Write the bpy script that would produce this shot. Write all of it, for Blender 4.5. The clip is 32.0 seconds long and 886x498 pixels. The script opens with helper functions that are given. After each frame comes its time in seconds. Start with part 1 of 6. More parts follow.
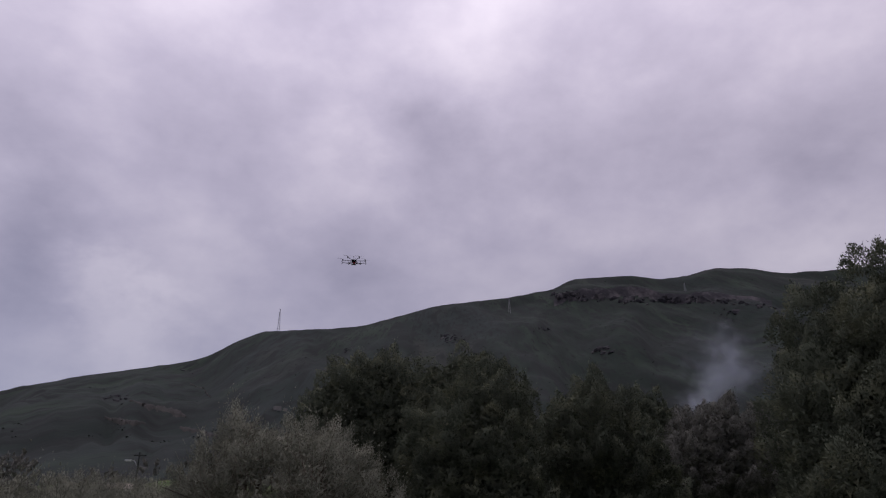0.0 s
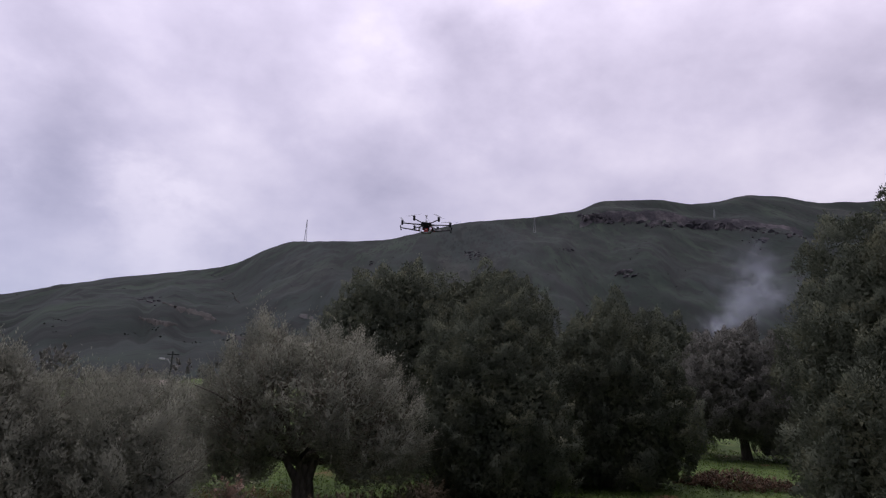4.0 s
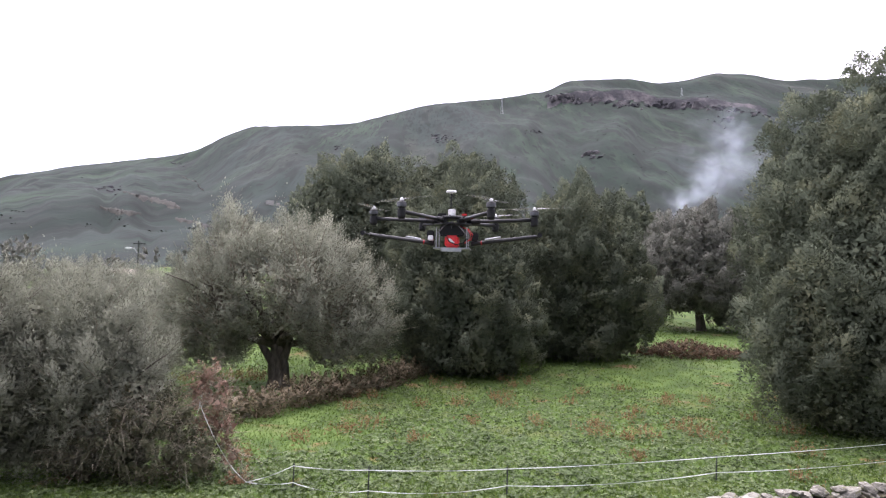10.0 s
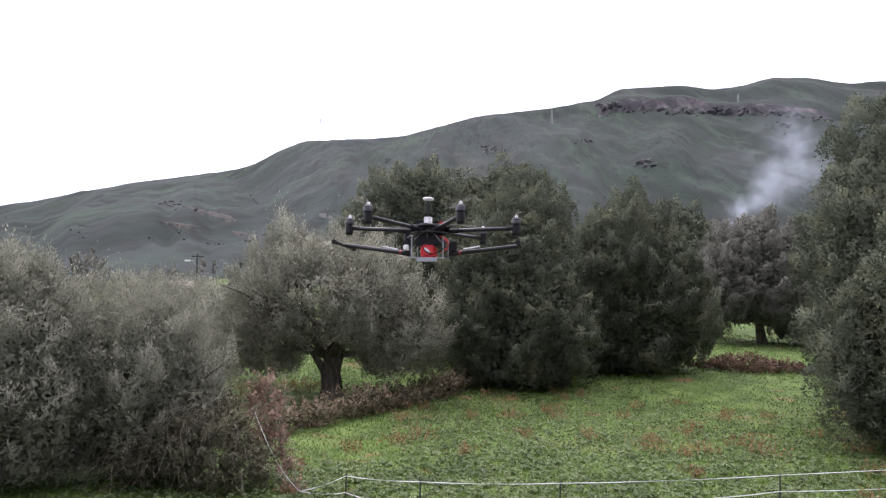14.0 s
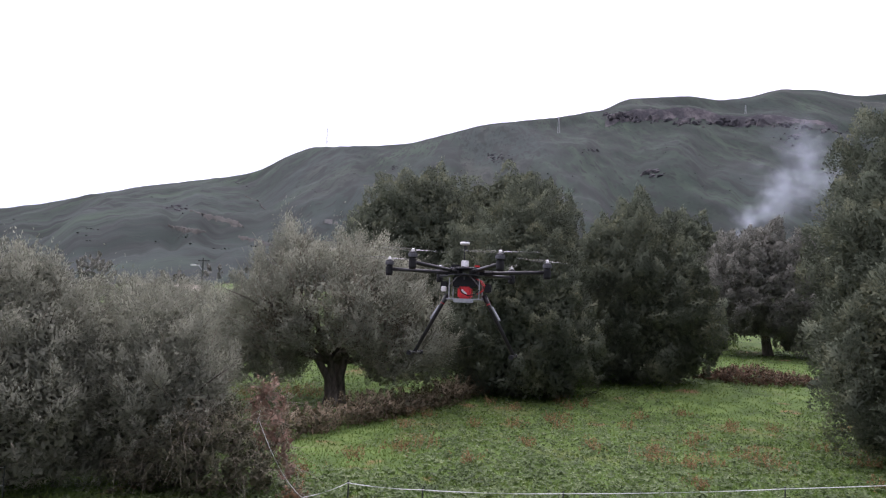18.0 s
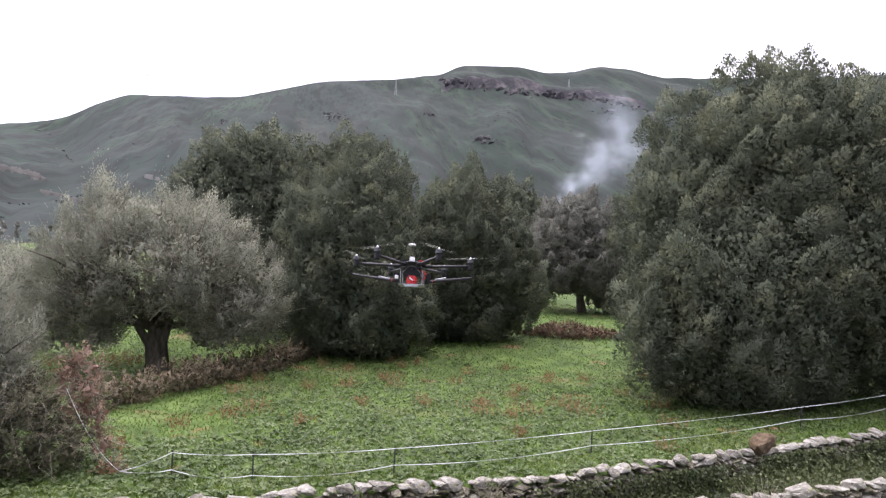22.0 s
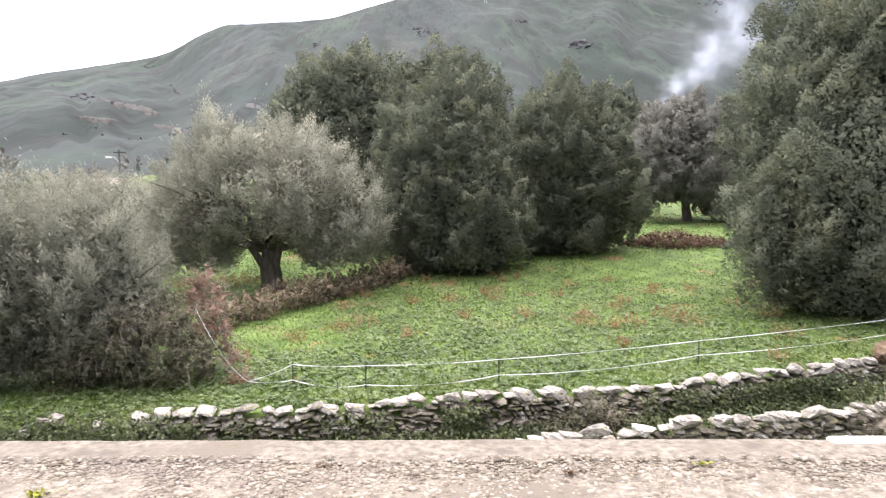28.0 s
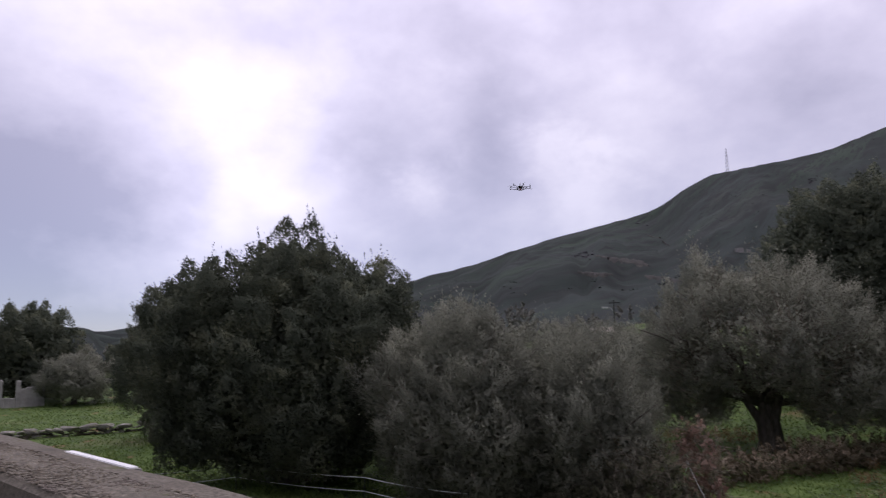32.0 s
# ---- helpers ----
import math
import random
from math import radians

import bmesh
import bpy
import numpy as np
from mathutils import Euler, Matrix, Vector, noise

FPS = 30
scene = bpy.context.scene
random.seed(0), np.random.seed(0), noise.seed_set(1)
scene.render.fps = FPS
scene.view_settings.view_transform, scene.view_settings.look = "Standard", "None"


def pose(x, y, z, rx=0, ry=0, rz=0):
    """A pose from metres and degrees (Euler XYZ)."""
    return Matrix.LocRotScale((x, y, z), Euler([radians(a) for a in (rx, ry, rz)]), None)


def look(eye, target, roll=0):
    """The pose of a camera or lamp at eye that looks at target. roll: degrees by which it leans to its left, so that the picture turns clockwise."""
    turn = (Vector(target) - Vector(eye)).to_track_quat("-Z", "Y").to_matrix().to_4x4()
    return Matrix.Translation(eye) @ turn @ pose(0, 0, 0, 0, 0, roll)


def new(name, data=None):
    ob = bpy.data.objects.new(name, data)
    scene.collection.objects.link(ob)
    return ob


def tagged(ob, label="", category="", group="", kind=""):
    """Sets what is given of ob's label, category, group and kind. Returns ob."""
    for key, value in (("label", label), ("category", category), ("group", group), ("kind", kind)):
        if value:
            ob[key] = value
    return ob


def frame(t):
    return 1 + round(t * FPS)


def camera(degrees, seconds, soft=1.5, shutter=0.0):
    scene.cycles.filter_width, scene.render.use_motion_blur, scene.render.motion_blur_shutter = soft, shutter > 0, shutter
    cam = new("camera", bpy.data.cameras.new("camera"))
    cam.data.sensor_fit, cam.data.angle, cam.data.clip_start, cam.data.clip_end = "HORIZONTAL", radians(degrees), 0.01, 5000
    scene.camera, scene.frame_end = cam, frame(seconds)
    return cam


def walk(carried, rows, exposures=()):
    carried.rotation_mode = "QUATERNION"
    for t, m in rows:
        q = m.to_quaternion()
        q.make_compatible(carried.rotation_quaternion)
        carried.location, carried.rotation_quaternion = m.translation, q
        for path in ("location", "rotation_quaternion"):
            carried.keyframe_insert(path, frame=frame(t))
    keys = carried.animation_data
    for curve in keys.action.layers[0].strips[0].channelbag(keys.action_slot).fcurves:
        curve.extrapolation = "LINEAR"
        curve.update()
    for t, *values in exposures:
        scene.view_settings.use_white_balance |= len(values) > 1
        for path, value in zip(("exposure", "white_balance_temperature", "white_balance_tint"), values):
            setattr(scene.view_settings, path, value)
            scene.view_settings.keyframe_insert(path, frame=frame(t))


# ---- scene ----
cam = camera(66.96, 32.0, soft=1.2, shutter=0.2)
EYE = (0.0, 0.0, 4.3)
# seconds, yaw, pitch, roll
PATH = [
    (0, -0.28, 20.17, -0.10), (0.5, 0.08, 19.59, 0.65), (1, 0.59, 19.27, 1.44),
    (1.5, 0.43, 19.28, 1.69), (2, -0.67, 18.98, 1.49), (2.5, -0.35, 15.64, 2.41),
    (3, 1.74, 14.81, 2.67), (3.5, 1.44, 14.03, 2.64), (5.5, 4.18, 9.98, 2.57),
    (6, 4.06, 9.11, 2.48), (6.5, 3.74, 8.48, 2.57), (7, 3.38, 7.87, 2.45),
    (7.5, 3.24, 7.23, 2.01), (8, 3.01, 5.73, 1.66), (8.5, 2.55, 3.03, 1.54),
    (9, 1.89, 1.07, 1.09), (9.5, 1.46, 1.46, 1.03), (10, -1.27, 3.20, 1.22),
    (10.5, -3.45, 3.44, 1.08), (11, -4.27, 3.14, 1.12), (11.5, -4.73, 2.79, 0.86),
    (12, -3.35, 2.60, 0.72), (12.5, -1.63, 2.54, 0.85), (13, 0.52, 2.89, 0.66),
    (13.5, 2.20, 3.02, 0.95), (14, 3.05, 4.07, 1.17), (14.5, 3.44, 4.58, 1.61),
    (15, 3.83, 4.64, 1.65), (15.5, 4.21, 4.72, 1.63), (17.5, 4.19, 4.70, 2.02),
    (18, 3.53, 4.70, 1.95), (18.5, 3.13, 4.70, 1.97), (19, 2.98, 4.72, 1.96),
    (19.5, 2.82, 4.80, 1.73), (20, 2.66, 4.85, 2.00), (20.5, 2.52, 4.85, 2.05),
    (21, 1.77, 4.73, 2.33), (21.5, -4.90, 4.16, 2.27), (22, -10.59, 1.88, 1.83),
    (22.5, -11.19, -0.08, 1.34), (23, -11.84, -1.92, 1.16), (23.5, -13.15, -3.05, 1.52),
    (24, -13.67, -4.07, 1.63), (24.5, -13.23, -4.80, 1.42), (25, -12.49, -5.43, 0.98),
    (25.5, -11.77, -5.96, 0.48), (27.5, -6.53, -6.37, -0.27), (28, -2.32, -5.42, -0.74),
    (28.5, 5.00, -1.94, -0.60), (29, 9.89, 0.79, -0.07), (29.5, 12.94, 2.24, 0.16),
    (30, 16.34, 2.97, -0.37), (30.5, 19.60, 3.91, -0.52), (30.7, 22.21, 4.03, -0.37),
    (30.9, 26.57, 4.20, -0.22), (31, 28.28, 4.58, -0.15), (31.5, 30.30, 5.81, -0.49),
    (32, 37.40, 7.73, -0.86),
]
EXPOSURES = [
    (0.0, -1.31, 6250, 20), (2.0, -1.27, 6250, 20), (3.5, -0.9, 6250, 20), (5.5, -0.2, 6250, 18), (6.5, -0.1, 6250, 18), (8.0, 0.3, 6280, 16),
    (8.5, 0.65, 6350, 14), (9.0, 1.1, 6350, 13), (10.0, 1.27, 6370, 13), (13.0, 1.25, 6370, 13), (14.0, 1.0, 6350, 14), (15.5, 0.75, 6230, 16),
    (17.5, 0.68, 6220, 16), (19.0, 0.72, 6220, 16), (21.0, 0.8, 6270, 15), (22.0, 1.24, 6390, 13), (23.0, 1.83, 6490, 12), (25.0, 2.08, 6500, 12),
    (28.0, 1.95, 6640, 11), (28.6, 1.82, 6550, 11), (29.3, 1.2, 6450, 13), (30.2, 0.48, 6330, 16), (31.0, -0.05, 6280, 17), (32.0, -0.57, 6200, 19)]
walk(cam, [(t, pose(*EYE, 0, 0, y) @ pose(0, 0, 0, 90 + p) @ pose(0, 0, 0, 0, 0, r)) for t, y, p, r in PATH], EXPOSURES)


# ---- light ----
def az_el(a, e, d=1.0):
    a, e = radians(a), radians(e)
    return Vector((math.cos(e) * math.sin(a), math.cos(e) * math.cos(a), math.sin(e))) * d


SUN = az_el(-50, 57)
world = bpy.data.worlds.new("overcast_sky")
scene.world = world
world.use_nodes = True


def build_world():
    nt = world.node_tree
    nt.nodes.clear()
    N, L = nt.nodes.new, nt.links.new

    def m(op, a, b=None, c=None):
        n = N("ShaderNodeMath")
        n.operation = op
        for i, v in enumerate((a, b, c)):
            if v is None:
                continue
            if isinstance(v, (int, float)):
                n.inputs[i].default_value = v
            else:
                L(v, n.inputs[i])
        return n.outputs[0]

    out = N("ShaderNodeOutputWorld")
    sky = N("ShaderNodeTexSky")
    sky.sky_type, sky.sun_disc = "NISHITA", False
    sky.dust_density, sky.air_density = 0.0, 0.6
    sky.sun_elevation, sky.sun_rotation = radians(57), radians(-50)
    bg_sky = N("ShaderNodeBackground")
    bg_sky.inputs[1].default_value = 0.05
    L(sky.outputs[0], bg_sky.inputs[0])
    tc = N("ShaderNodeTexCoord")
    sep = N("ShaderNodeSeparateXYZ")
    L(tc.outputs["Generated"], sep.inputs[0])
    zz = m("ADD", m("MAXIMUM", sep.outputs[2], 0.0), 0.55)
    flat = N("ShaderNodeCombineXYZ")
    L(m("DIVIDE", sep.outputs[0], zz), flat.inputs[0])
    L(m("DIVIDE", sep.outputs[1], zz), flat.inputs[1])
    # heaped clouds in the sky's own directions, drawn out a little along the horizon
    up = N("ShaderNodeMapping")
    up.inputs["Scale"].default_value = (1.0, 1.0, 1.5)
    L(tc.outputs["Generated"], up.inputs[0])

    def cloud(vec, scale, detail, rough, twist):
        n = N("ShaderNodeTexNoise")
        n.inputs["Scale"].default_value, n.inputs["Detail"].default_value = scale, detail
        n.inputs["Roughness"].default_value, n.inputs["Distortion"].default_value = rough, twist
        L(vec, n.inputs["Vector"])
        return n

    big = cloud(flat.outputs[0], 2.2, 3.0, 0.5, 0.2)
    heap = cloud(up.outputs[0], 4.2, 8.0, 0.55, 0.0)
    warp = cloud(up.outputs[0], 5.0, 5.0, 0.6, 0.0)
    mix = m("ADD", m("MULTIPLY", big.outputs[0], 0.45), m("MULTIPLY", heap.outputs[0], 0.55))
    # single clouds and clearings: bearing, height, spread in degrees, weight
    bent = N("ShaderNodeVectorMath")
    bent.operation = "MULTIPLY_ADD"
    L(warp.outputs["Color"], bent.inputs[0])
    bent.inputs[1].default_value = (0.3, 0.3, 0.3)
    bent.inputs[2].default_value = (-0.15, -0.15, -0.15)
    plus = N("ShaderNodeVectorMath")
    plus.operation = "ADD"
    L(tc.outputs["Generated"], plus.inputs[0])
    L(bent.outputs[0], plus.inputs[1])
    unit = N("ShaderNodeVectorMath")
    unit.operation = "NORMALIZE"
    L(plus.outputs[0], unit.inputs[0])
    for a, h, spread, weight in ((-2, 30, 5, -0.09), (4, 27, 4, -0.07), (-34, 19, 6, -0.04), (-27, 11.5, 4, 0.1), (33, 18, 4, 0.09), (-9, 17, 5, -0.05), (-55, 14, 7, 0.05),
                                 (-44, 16, 3.5, -0.08), (-35, 20, 4, -0.06), (-39, 14, 2, 0.1), (-26, 14, 3, 0.1), (-70, 4, 10, -0.3), (-16, 17, 6, -0.03)):
        dot = N("ShaderNodeVectorMath")
        dot.operation = "DOT_PRODUCT"
        L(unit.outputs[0], dot.inputs[0])
        dot.inputs[1].default_value = az_el(a, h)
        mix = m("ADD", mix, m("MULTIPLY", m("POWER", m("MAXIMUM", dot.outputs["Value"], 0.0), 2 / radians(spread) ** 2), weight))
    ramp = N("ShaderNodeValToRGB")
    e = ramp.color_ramp.elements
    e[0].position, e[0].color = 0.28, (0.55, 0.5, 0.575, 1)
    e[1].position, e[1].color = 0.64, (1.2, 1.11, 1.15, 1)
    mid = ramp.color_ramp.elements.new(0.46)
    mid.color = (0.84, 0.77, 0.855, 1)
    L(mix, ramp.inputs[0])
    # the sun's glow behind the clouds
    dot = N("ShaderNodeVectorMath")
    dot.operation = "DOT_PRODUCT"
    L(tc.outputs["Generated"], dot.inputs[0])
    dot.inputs[1].default_value = az_el(-55, 13)
    glow = m("POWER", m("MAXIMUM", dot.outputs["Value"], 0.0), 60.0)
    gain = m("ADD", m("MULTIPLY", glow, 0.4), m("MULTIPLY_ADD", m("MAXIMUM", sep.outputs[2], 0.0), m("MULTIPLY_ADD", m("MAXIMUM", sep.outputs[2], 0.0), 2.1, 0.5), 0.68))
    side = N("ShaderNodeVectorMath")
    side.operation = "DOT_PRODUCT"
    L(tc.outputs["Generated"], side.inputs[0])
    side.inputs[1].default_value = az_el(-20, 0)
    fall = N("ShaderNodeMapRange")
    fall.inputs[1].default_value, fall.inputs[2].default_value = -1.0, 0.45
    fall.inputs[3].default_value, fall.inputs[4].default_value = 0.22, 1.0
    L(side.outputs["Value"], fall.inputs[0])
    gain = m("MULTIPLY", gain, fall.outputs[0])
    bg = N("ShaderNodeBackground")
    L(ramp.outputs[0], bg.inputs[0])
    L(gain, bg.inputs[1])
    add = N("ShaderNodeAddShader")
    L(bg_sky.outputs[0], add.inputs[0])
    L(bg.outputs[0], add.inputs[1])
    L(add.outputs[0], out.inputs[0])


build_world()
sun = new("sun", bpy.data.lights.new("sun", "SUN"))
sun.data.energy, sun.data.angle, sun.data.color = 0.6, radians(30), (1.0, 0.96, 0.9)
sun.matrix_world = look(SUN * 50, (0, 0, 0))


# ---- materials ----
def material(name, stops, scale=3.0, detail=5.0, rough=0.85, bump=0.3, bump_scale=None, metal=0.0, island=0.0, objvar=0.0,
             coords="Object", second=None, translucent=0.0, spec=0.3, distance=0.02, stretch=None):
    """A procedural surface: colours of a fine noise, a second coarse stain, grain relief and chance from piece to piece."""
    mat = bpy.data.materials.new(name)
    mat.use_nodes = True
    nt = mat.node_tree
    N, L = nt.nodes.new, nt.links.new
    b = nt.nodes["Principled BSDF"]
    b.inputs["Roughness"].default_value, b.inputs["Metallic"].default_value = rough, metal
    b.inputs["Specular IOR Level"].default_value = spec
    tc = N("ShaderNodeTexCoord")
    vec = tc.outputs[coords]
    if stretch:
        mp = N("ShaderNodeMapping")
        mp.inputs["Scale"].default_value = stretch
        L(vec, mp.inputs[0])
        vec = mp.outputs[0]
    n1 = N("ShaderNodeTexNoise")
    n1.inputs["Scale"].default_value, n1.inputs["Detail"].default_value = scale, detail
    n1.inputs["Roughness"].default_value = 0.6
    L(vec, n1.inputs["Vector"])
    fac = n1.outputs[0]
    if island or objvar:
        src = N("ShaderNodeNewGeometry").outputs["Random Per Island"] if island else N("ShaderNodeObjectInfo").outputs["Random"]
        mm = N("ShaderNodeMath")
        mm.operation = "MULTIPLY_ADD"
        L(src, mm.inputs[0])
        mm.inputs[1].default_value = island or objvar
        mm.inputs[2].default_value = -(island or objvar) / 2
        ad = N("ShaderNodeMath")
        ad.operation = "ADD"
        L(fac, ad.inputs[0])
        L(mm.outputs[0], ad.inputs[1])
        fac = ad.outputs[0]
    ramp = N("ShaderNodeValToRGB")
    els = ramp.color_ramp.elements
    while len(els) < len(stops):
        els.new(0.5)
    for el, (p, c) in zip(els, stops):
        el.position, el.color = p, (*c, 1)
    L(fac, ramp.inputs[0])
    col = ramp.outputs[0]
    for sc, lo, hi, c2 in second or ():
        n2 = N("ShaderNodeTexNoise")
        n2.inputs["Scale"].default_value, n2.inputs["Detail"].default_value = sc, 4.0
        L(vec, n2.inputs["Vector"])
        mr = N("ShaderNodeMapRange")
        mr.inputs[1].default_value, mr.inputs[2].default_value = lo, hi
        L(n2.outputs[0], mr.inputs[0])
        mx = N("ShaderNodeMix")
        mx.data_type = "RGBA"
        L(mr.outputs[0], mx.inputs[0])
        L(col, mx.inputs[6])
        mx.inputs[7].default_value = (*c2, 1)
        col = mx.outputs[2]
    L(col, b.inputs["Base Color"])
    if bump:
        n3 = N("ShaderNodeTexNoise")
        n3.inputs["Scale"].default_value, n3.inputs["Detail"].default_value = bump_scale or scale * 4, 6.0
        L(vec, n3.inputs["Vector"])
        bp = N("ShaderNodeBump")
        bp.inputs["Strength"].default_value, bp.inputs["Distance"].default_value = bump, distance
        L(n3.outputs[0], bp.inputs["Height"])
        L(bp.outputs[0], b.inputs["Normal"])
    if translucent:
        tr = N("ShaderNodeBsdfTranslucent")
        L(col, tr.inputs[0])
        ms = N("ShaderNodeMixShader")
        ms.inputs[0].default_value = translucent
        L(b.outputs[0], ms.inputs[1])
        L(tr.outputs[0], ms.inputs[2])
        L(ms.outputs[0], nt.nodes["Material Output"].inputs[0])
    return mat


def plain(name, c, rough=0.5, metal=0.0, spec=0.5):
    k = [max(0, v * 0.8) for v in c], [min(1, v * 1.15) for v in c]
    return material(name, [(0.3, k[0]), (0.7, k[1])], 60, 3, rough, 0.05, metal=metal, spec=spec)


def see_through(name, c, alpha, scale=0.0):
    mat = bpy.data.materials.new(name)
    mat.use_nodes = True
    nt = mat.node_tree
    N, L = nt.nodes.new, nt.links.new
    b = nt.nodes["Principled BSDF"]
    b.inputs["Base Color"].default_value, b.inputs["Roughness"].default_value = (*c, 1), 1.0
    b.inputs["Specular IOR Level"].default_value = 0.0
    tr, ms = N("ShaderNodeBsdfTransparent"), N("ShaderNodeMixShader")
    ms.inputs[0].default_value = alpha
    if scale:
        tl, half = N("ShaderNodeBsdfTranslucent"), N("ShaderNodeMixShader")
        tl.inputs[0].default_value = (*c, 1)
        L(b.outputs[0], half.inputs[1])
        L(tl.outputs[0], half.inputs[2])
        body = half.outputs[0]
        tc, n = N("ShaderNodeTexCoord"), N("ShaderNodeTexNoise")
        n.inputs["Scale"].default_value, n.inputs["Detail"].default_value = scale, 4.0
        L(tc.outputs["Object"], n.inputs["Vector"])
        mr = N("ShaderNodeMapRange")
        mr.inputs[1].default_value, mr.inputs[2].default_value = 0.35, 0.7
        mr.inputs[3].default_value, mr.inputs[4].default_value = 0.0, alpha * 2
        L(n.outputs[0], mr.inputs[0])
        L(mr.outputs[0], ms.inputs[0])
    else:
        body = b.outputs[0]
    L(tr.outputs[0], ms.inputs[1])
    L(body, ms.inputs[2])
    L(ms.outputs[0], nt.nodes["Material Output"].inputs[0])
    return mat


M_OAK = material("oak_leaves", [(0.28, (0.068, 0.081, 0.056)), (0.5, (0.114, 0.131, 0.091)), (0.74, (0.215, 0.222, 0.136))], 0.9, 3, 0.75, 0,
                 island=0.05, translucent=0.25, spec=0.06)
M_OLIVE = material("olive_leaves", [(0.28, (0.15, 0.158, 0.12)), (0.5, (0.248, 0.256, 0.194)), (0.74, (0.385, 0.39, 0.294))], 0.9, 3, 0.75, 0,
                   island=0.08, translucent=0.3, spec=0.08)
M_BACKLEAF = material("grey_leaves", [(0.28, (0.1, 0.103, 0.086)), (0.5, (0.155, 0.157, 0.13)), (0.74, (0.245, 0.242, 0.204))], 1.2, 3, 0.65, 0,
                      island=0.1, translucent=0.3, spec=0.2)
M_BARK = material("bark", [(0.3, (0.045, 0.038, 0.03)), (0.7, (0.15, 0.13, 0.105))], 7, 6, 0.95, 0.8, 22, stretch=(1, 1, 0.3))
M_TWIG = material("dry_twigs", [(0.3, (0.095, 0.083, 0.06)), (0.7, (0.3, 0.27, 0.205))], 9, 3, 0.95, 0.2, island=0.5)
M_BRAMBLE = material("bramble_leaves", [(0.2, (0.045, 0.053, 0.027)), (0.5, (0.098, 0.1, 0.056)), (0.85, (0.19, 0.168, 0.108))], 1.5, 3, 0.7, 0,
                     island=0.5, translucent=0.2)
M_RUST = material("red_brown_leaves", [(0.2, (0.15, 0.09, 0.045)), (0.5, (0.27, 0.165, 0.085)), (0.85, (0.4, 0.27, 0.17))], 1.5, 3, 0.7, 0,
                  island=0.6, translucent=0.3)
M_DOCK = material("withered_dock_heads", [(0.2, (0.14, 0.085, 0.038)), (0.5, (0.235, 0.145, 0.07)), (0.85, (0.34, 0.235, 0.125))], 1.5, 3, 0.8, 0,
                  island=0.6, translucent=0.3)
M_PINK = material("pink_brown_leaves", [(0.2, (0.17, 0.105, 0.075)), (0.5, (0.3, 0.19, 0.14)), (0.85, (0.42, 0.29, 0.22))], 1.5, 3, 0.7, 0,
                  island=0.6, translucent=0.3)
M_HEDGE = material("withered_hedge_leaves", [(0.2, (0.07, 0.065, 0.034)), (0.5, (0.165, 0.132, 0.08)), (0.85, (0.28, 0.22, 0.15))], 1.5, 3, 0.7, 0,
                   island=0.6, translucent=0.2)
M_DEAD = material("dead_bracken", [(0.2, (0.0425, 0.0255, 0.017)), (0.5, (0.1275, 0.07225, 0.04675)), (0.85, (0.238, 0.1615, 0.102))], 2, 3, 0.9, 0,
                  island=0.6)
M_GRASS = material("grass_blades", [(0.2, (0.054, 0.088, 0.016)), (0.5, (0.105, 0.166, 0.03)), (0.85, (0.195, 0.248, 0.064))], 0.5, 3, 0.6, 0,
                   island=0.5, translucent=0.35)
M_HERB = material("broad_weeds", [(0.2, (0.05, 0.076, 0.026)), (0.5, (0.106, 0.15, 0.056)), (0.85, (0.2, 0.248, 0.112))], 0.5, 3, 0.55, 0,
                  island=0.5, translucent=0.3)
M_IVY = material("dark_ivy", [(0.2, (0.026, 0.037, 0.014)), (0.5, (0.062, 0.082, 0.03)), (0.85, (0.145, 0.165, 0.075))], 0.5, 3, 0.55, 0,
                 island=0.5, translucent=0.25)
M_STONE = material("field_stone", [(0.25, (0.11, 0.102, 0.082)), (0.5, (0.245, 0.232, 0.196)), (0.75, (0.37, 0.358, 0.318))], 3.5, 8, 0.92, 0.7, 12,
                   objvar=0.3, second=[(2.2, 0.54, 0.64, (0.2, 0.2, 0.085)), (5.0, 0.56, 0.68, (0.068, 0.064, 0.055)), (9.0, 0.6, 0.66, (0.4, 0.39, 0.36))])
# darker copy of field_stone: shade below the caps put in colour, moss besides
M_STONE_DARK = material("stone_painted_shade", [(0.25, (0.03, 0.027, 0.019)), (0.5, (0.102, 0.092, 0.066)), (0.75, (0.28, 0.258, 0.205))], 4, 8, 0.95, 0.7, 12,
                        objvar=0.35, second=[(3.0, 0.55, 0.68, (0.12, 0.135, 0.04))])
M_ROCK = material("hill_rock", [(0.3, (0.016, 0.0165, 0.02)), (0.5, (0.034, 0.0335, 0.038)), (0.72, (0.1, 0.093, 0.094))], 2.5, 8, 0.95, 0.7, 6, objvar=0.35)
M_CLIFF = material("cliff_face", [(0.34, (0.011, 0.0115, 0.0145)), (0.52, (0.024, 0.0235, 0.028)), (0.68, (0.085, 0.076, 0.078))], 0.09, 8, 0.95, 0.6, 0.5, distance=1.5, stretch=(1, 0.25, 0.5))
M_CONCRETE = material("weathered_concrete", [(0.33, (0.075, 0.066, 0.05)), (0.5, (0.14, 0.124, 0.095)), (0.68, (0.215, 0.194, 0.155))], 45, 8, 0.95, 0.8, 110,
                      second=[(3.0, 0.5, 0.66, (0.112, 0.098, 0.074)), (11.0, 0.6, 0.7, (0.09, 0.08, 0.062)), (5.0, 0.66, 0.72, (0.1, 0.1, 0.04))], distance=0.006)
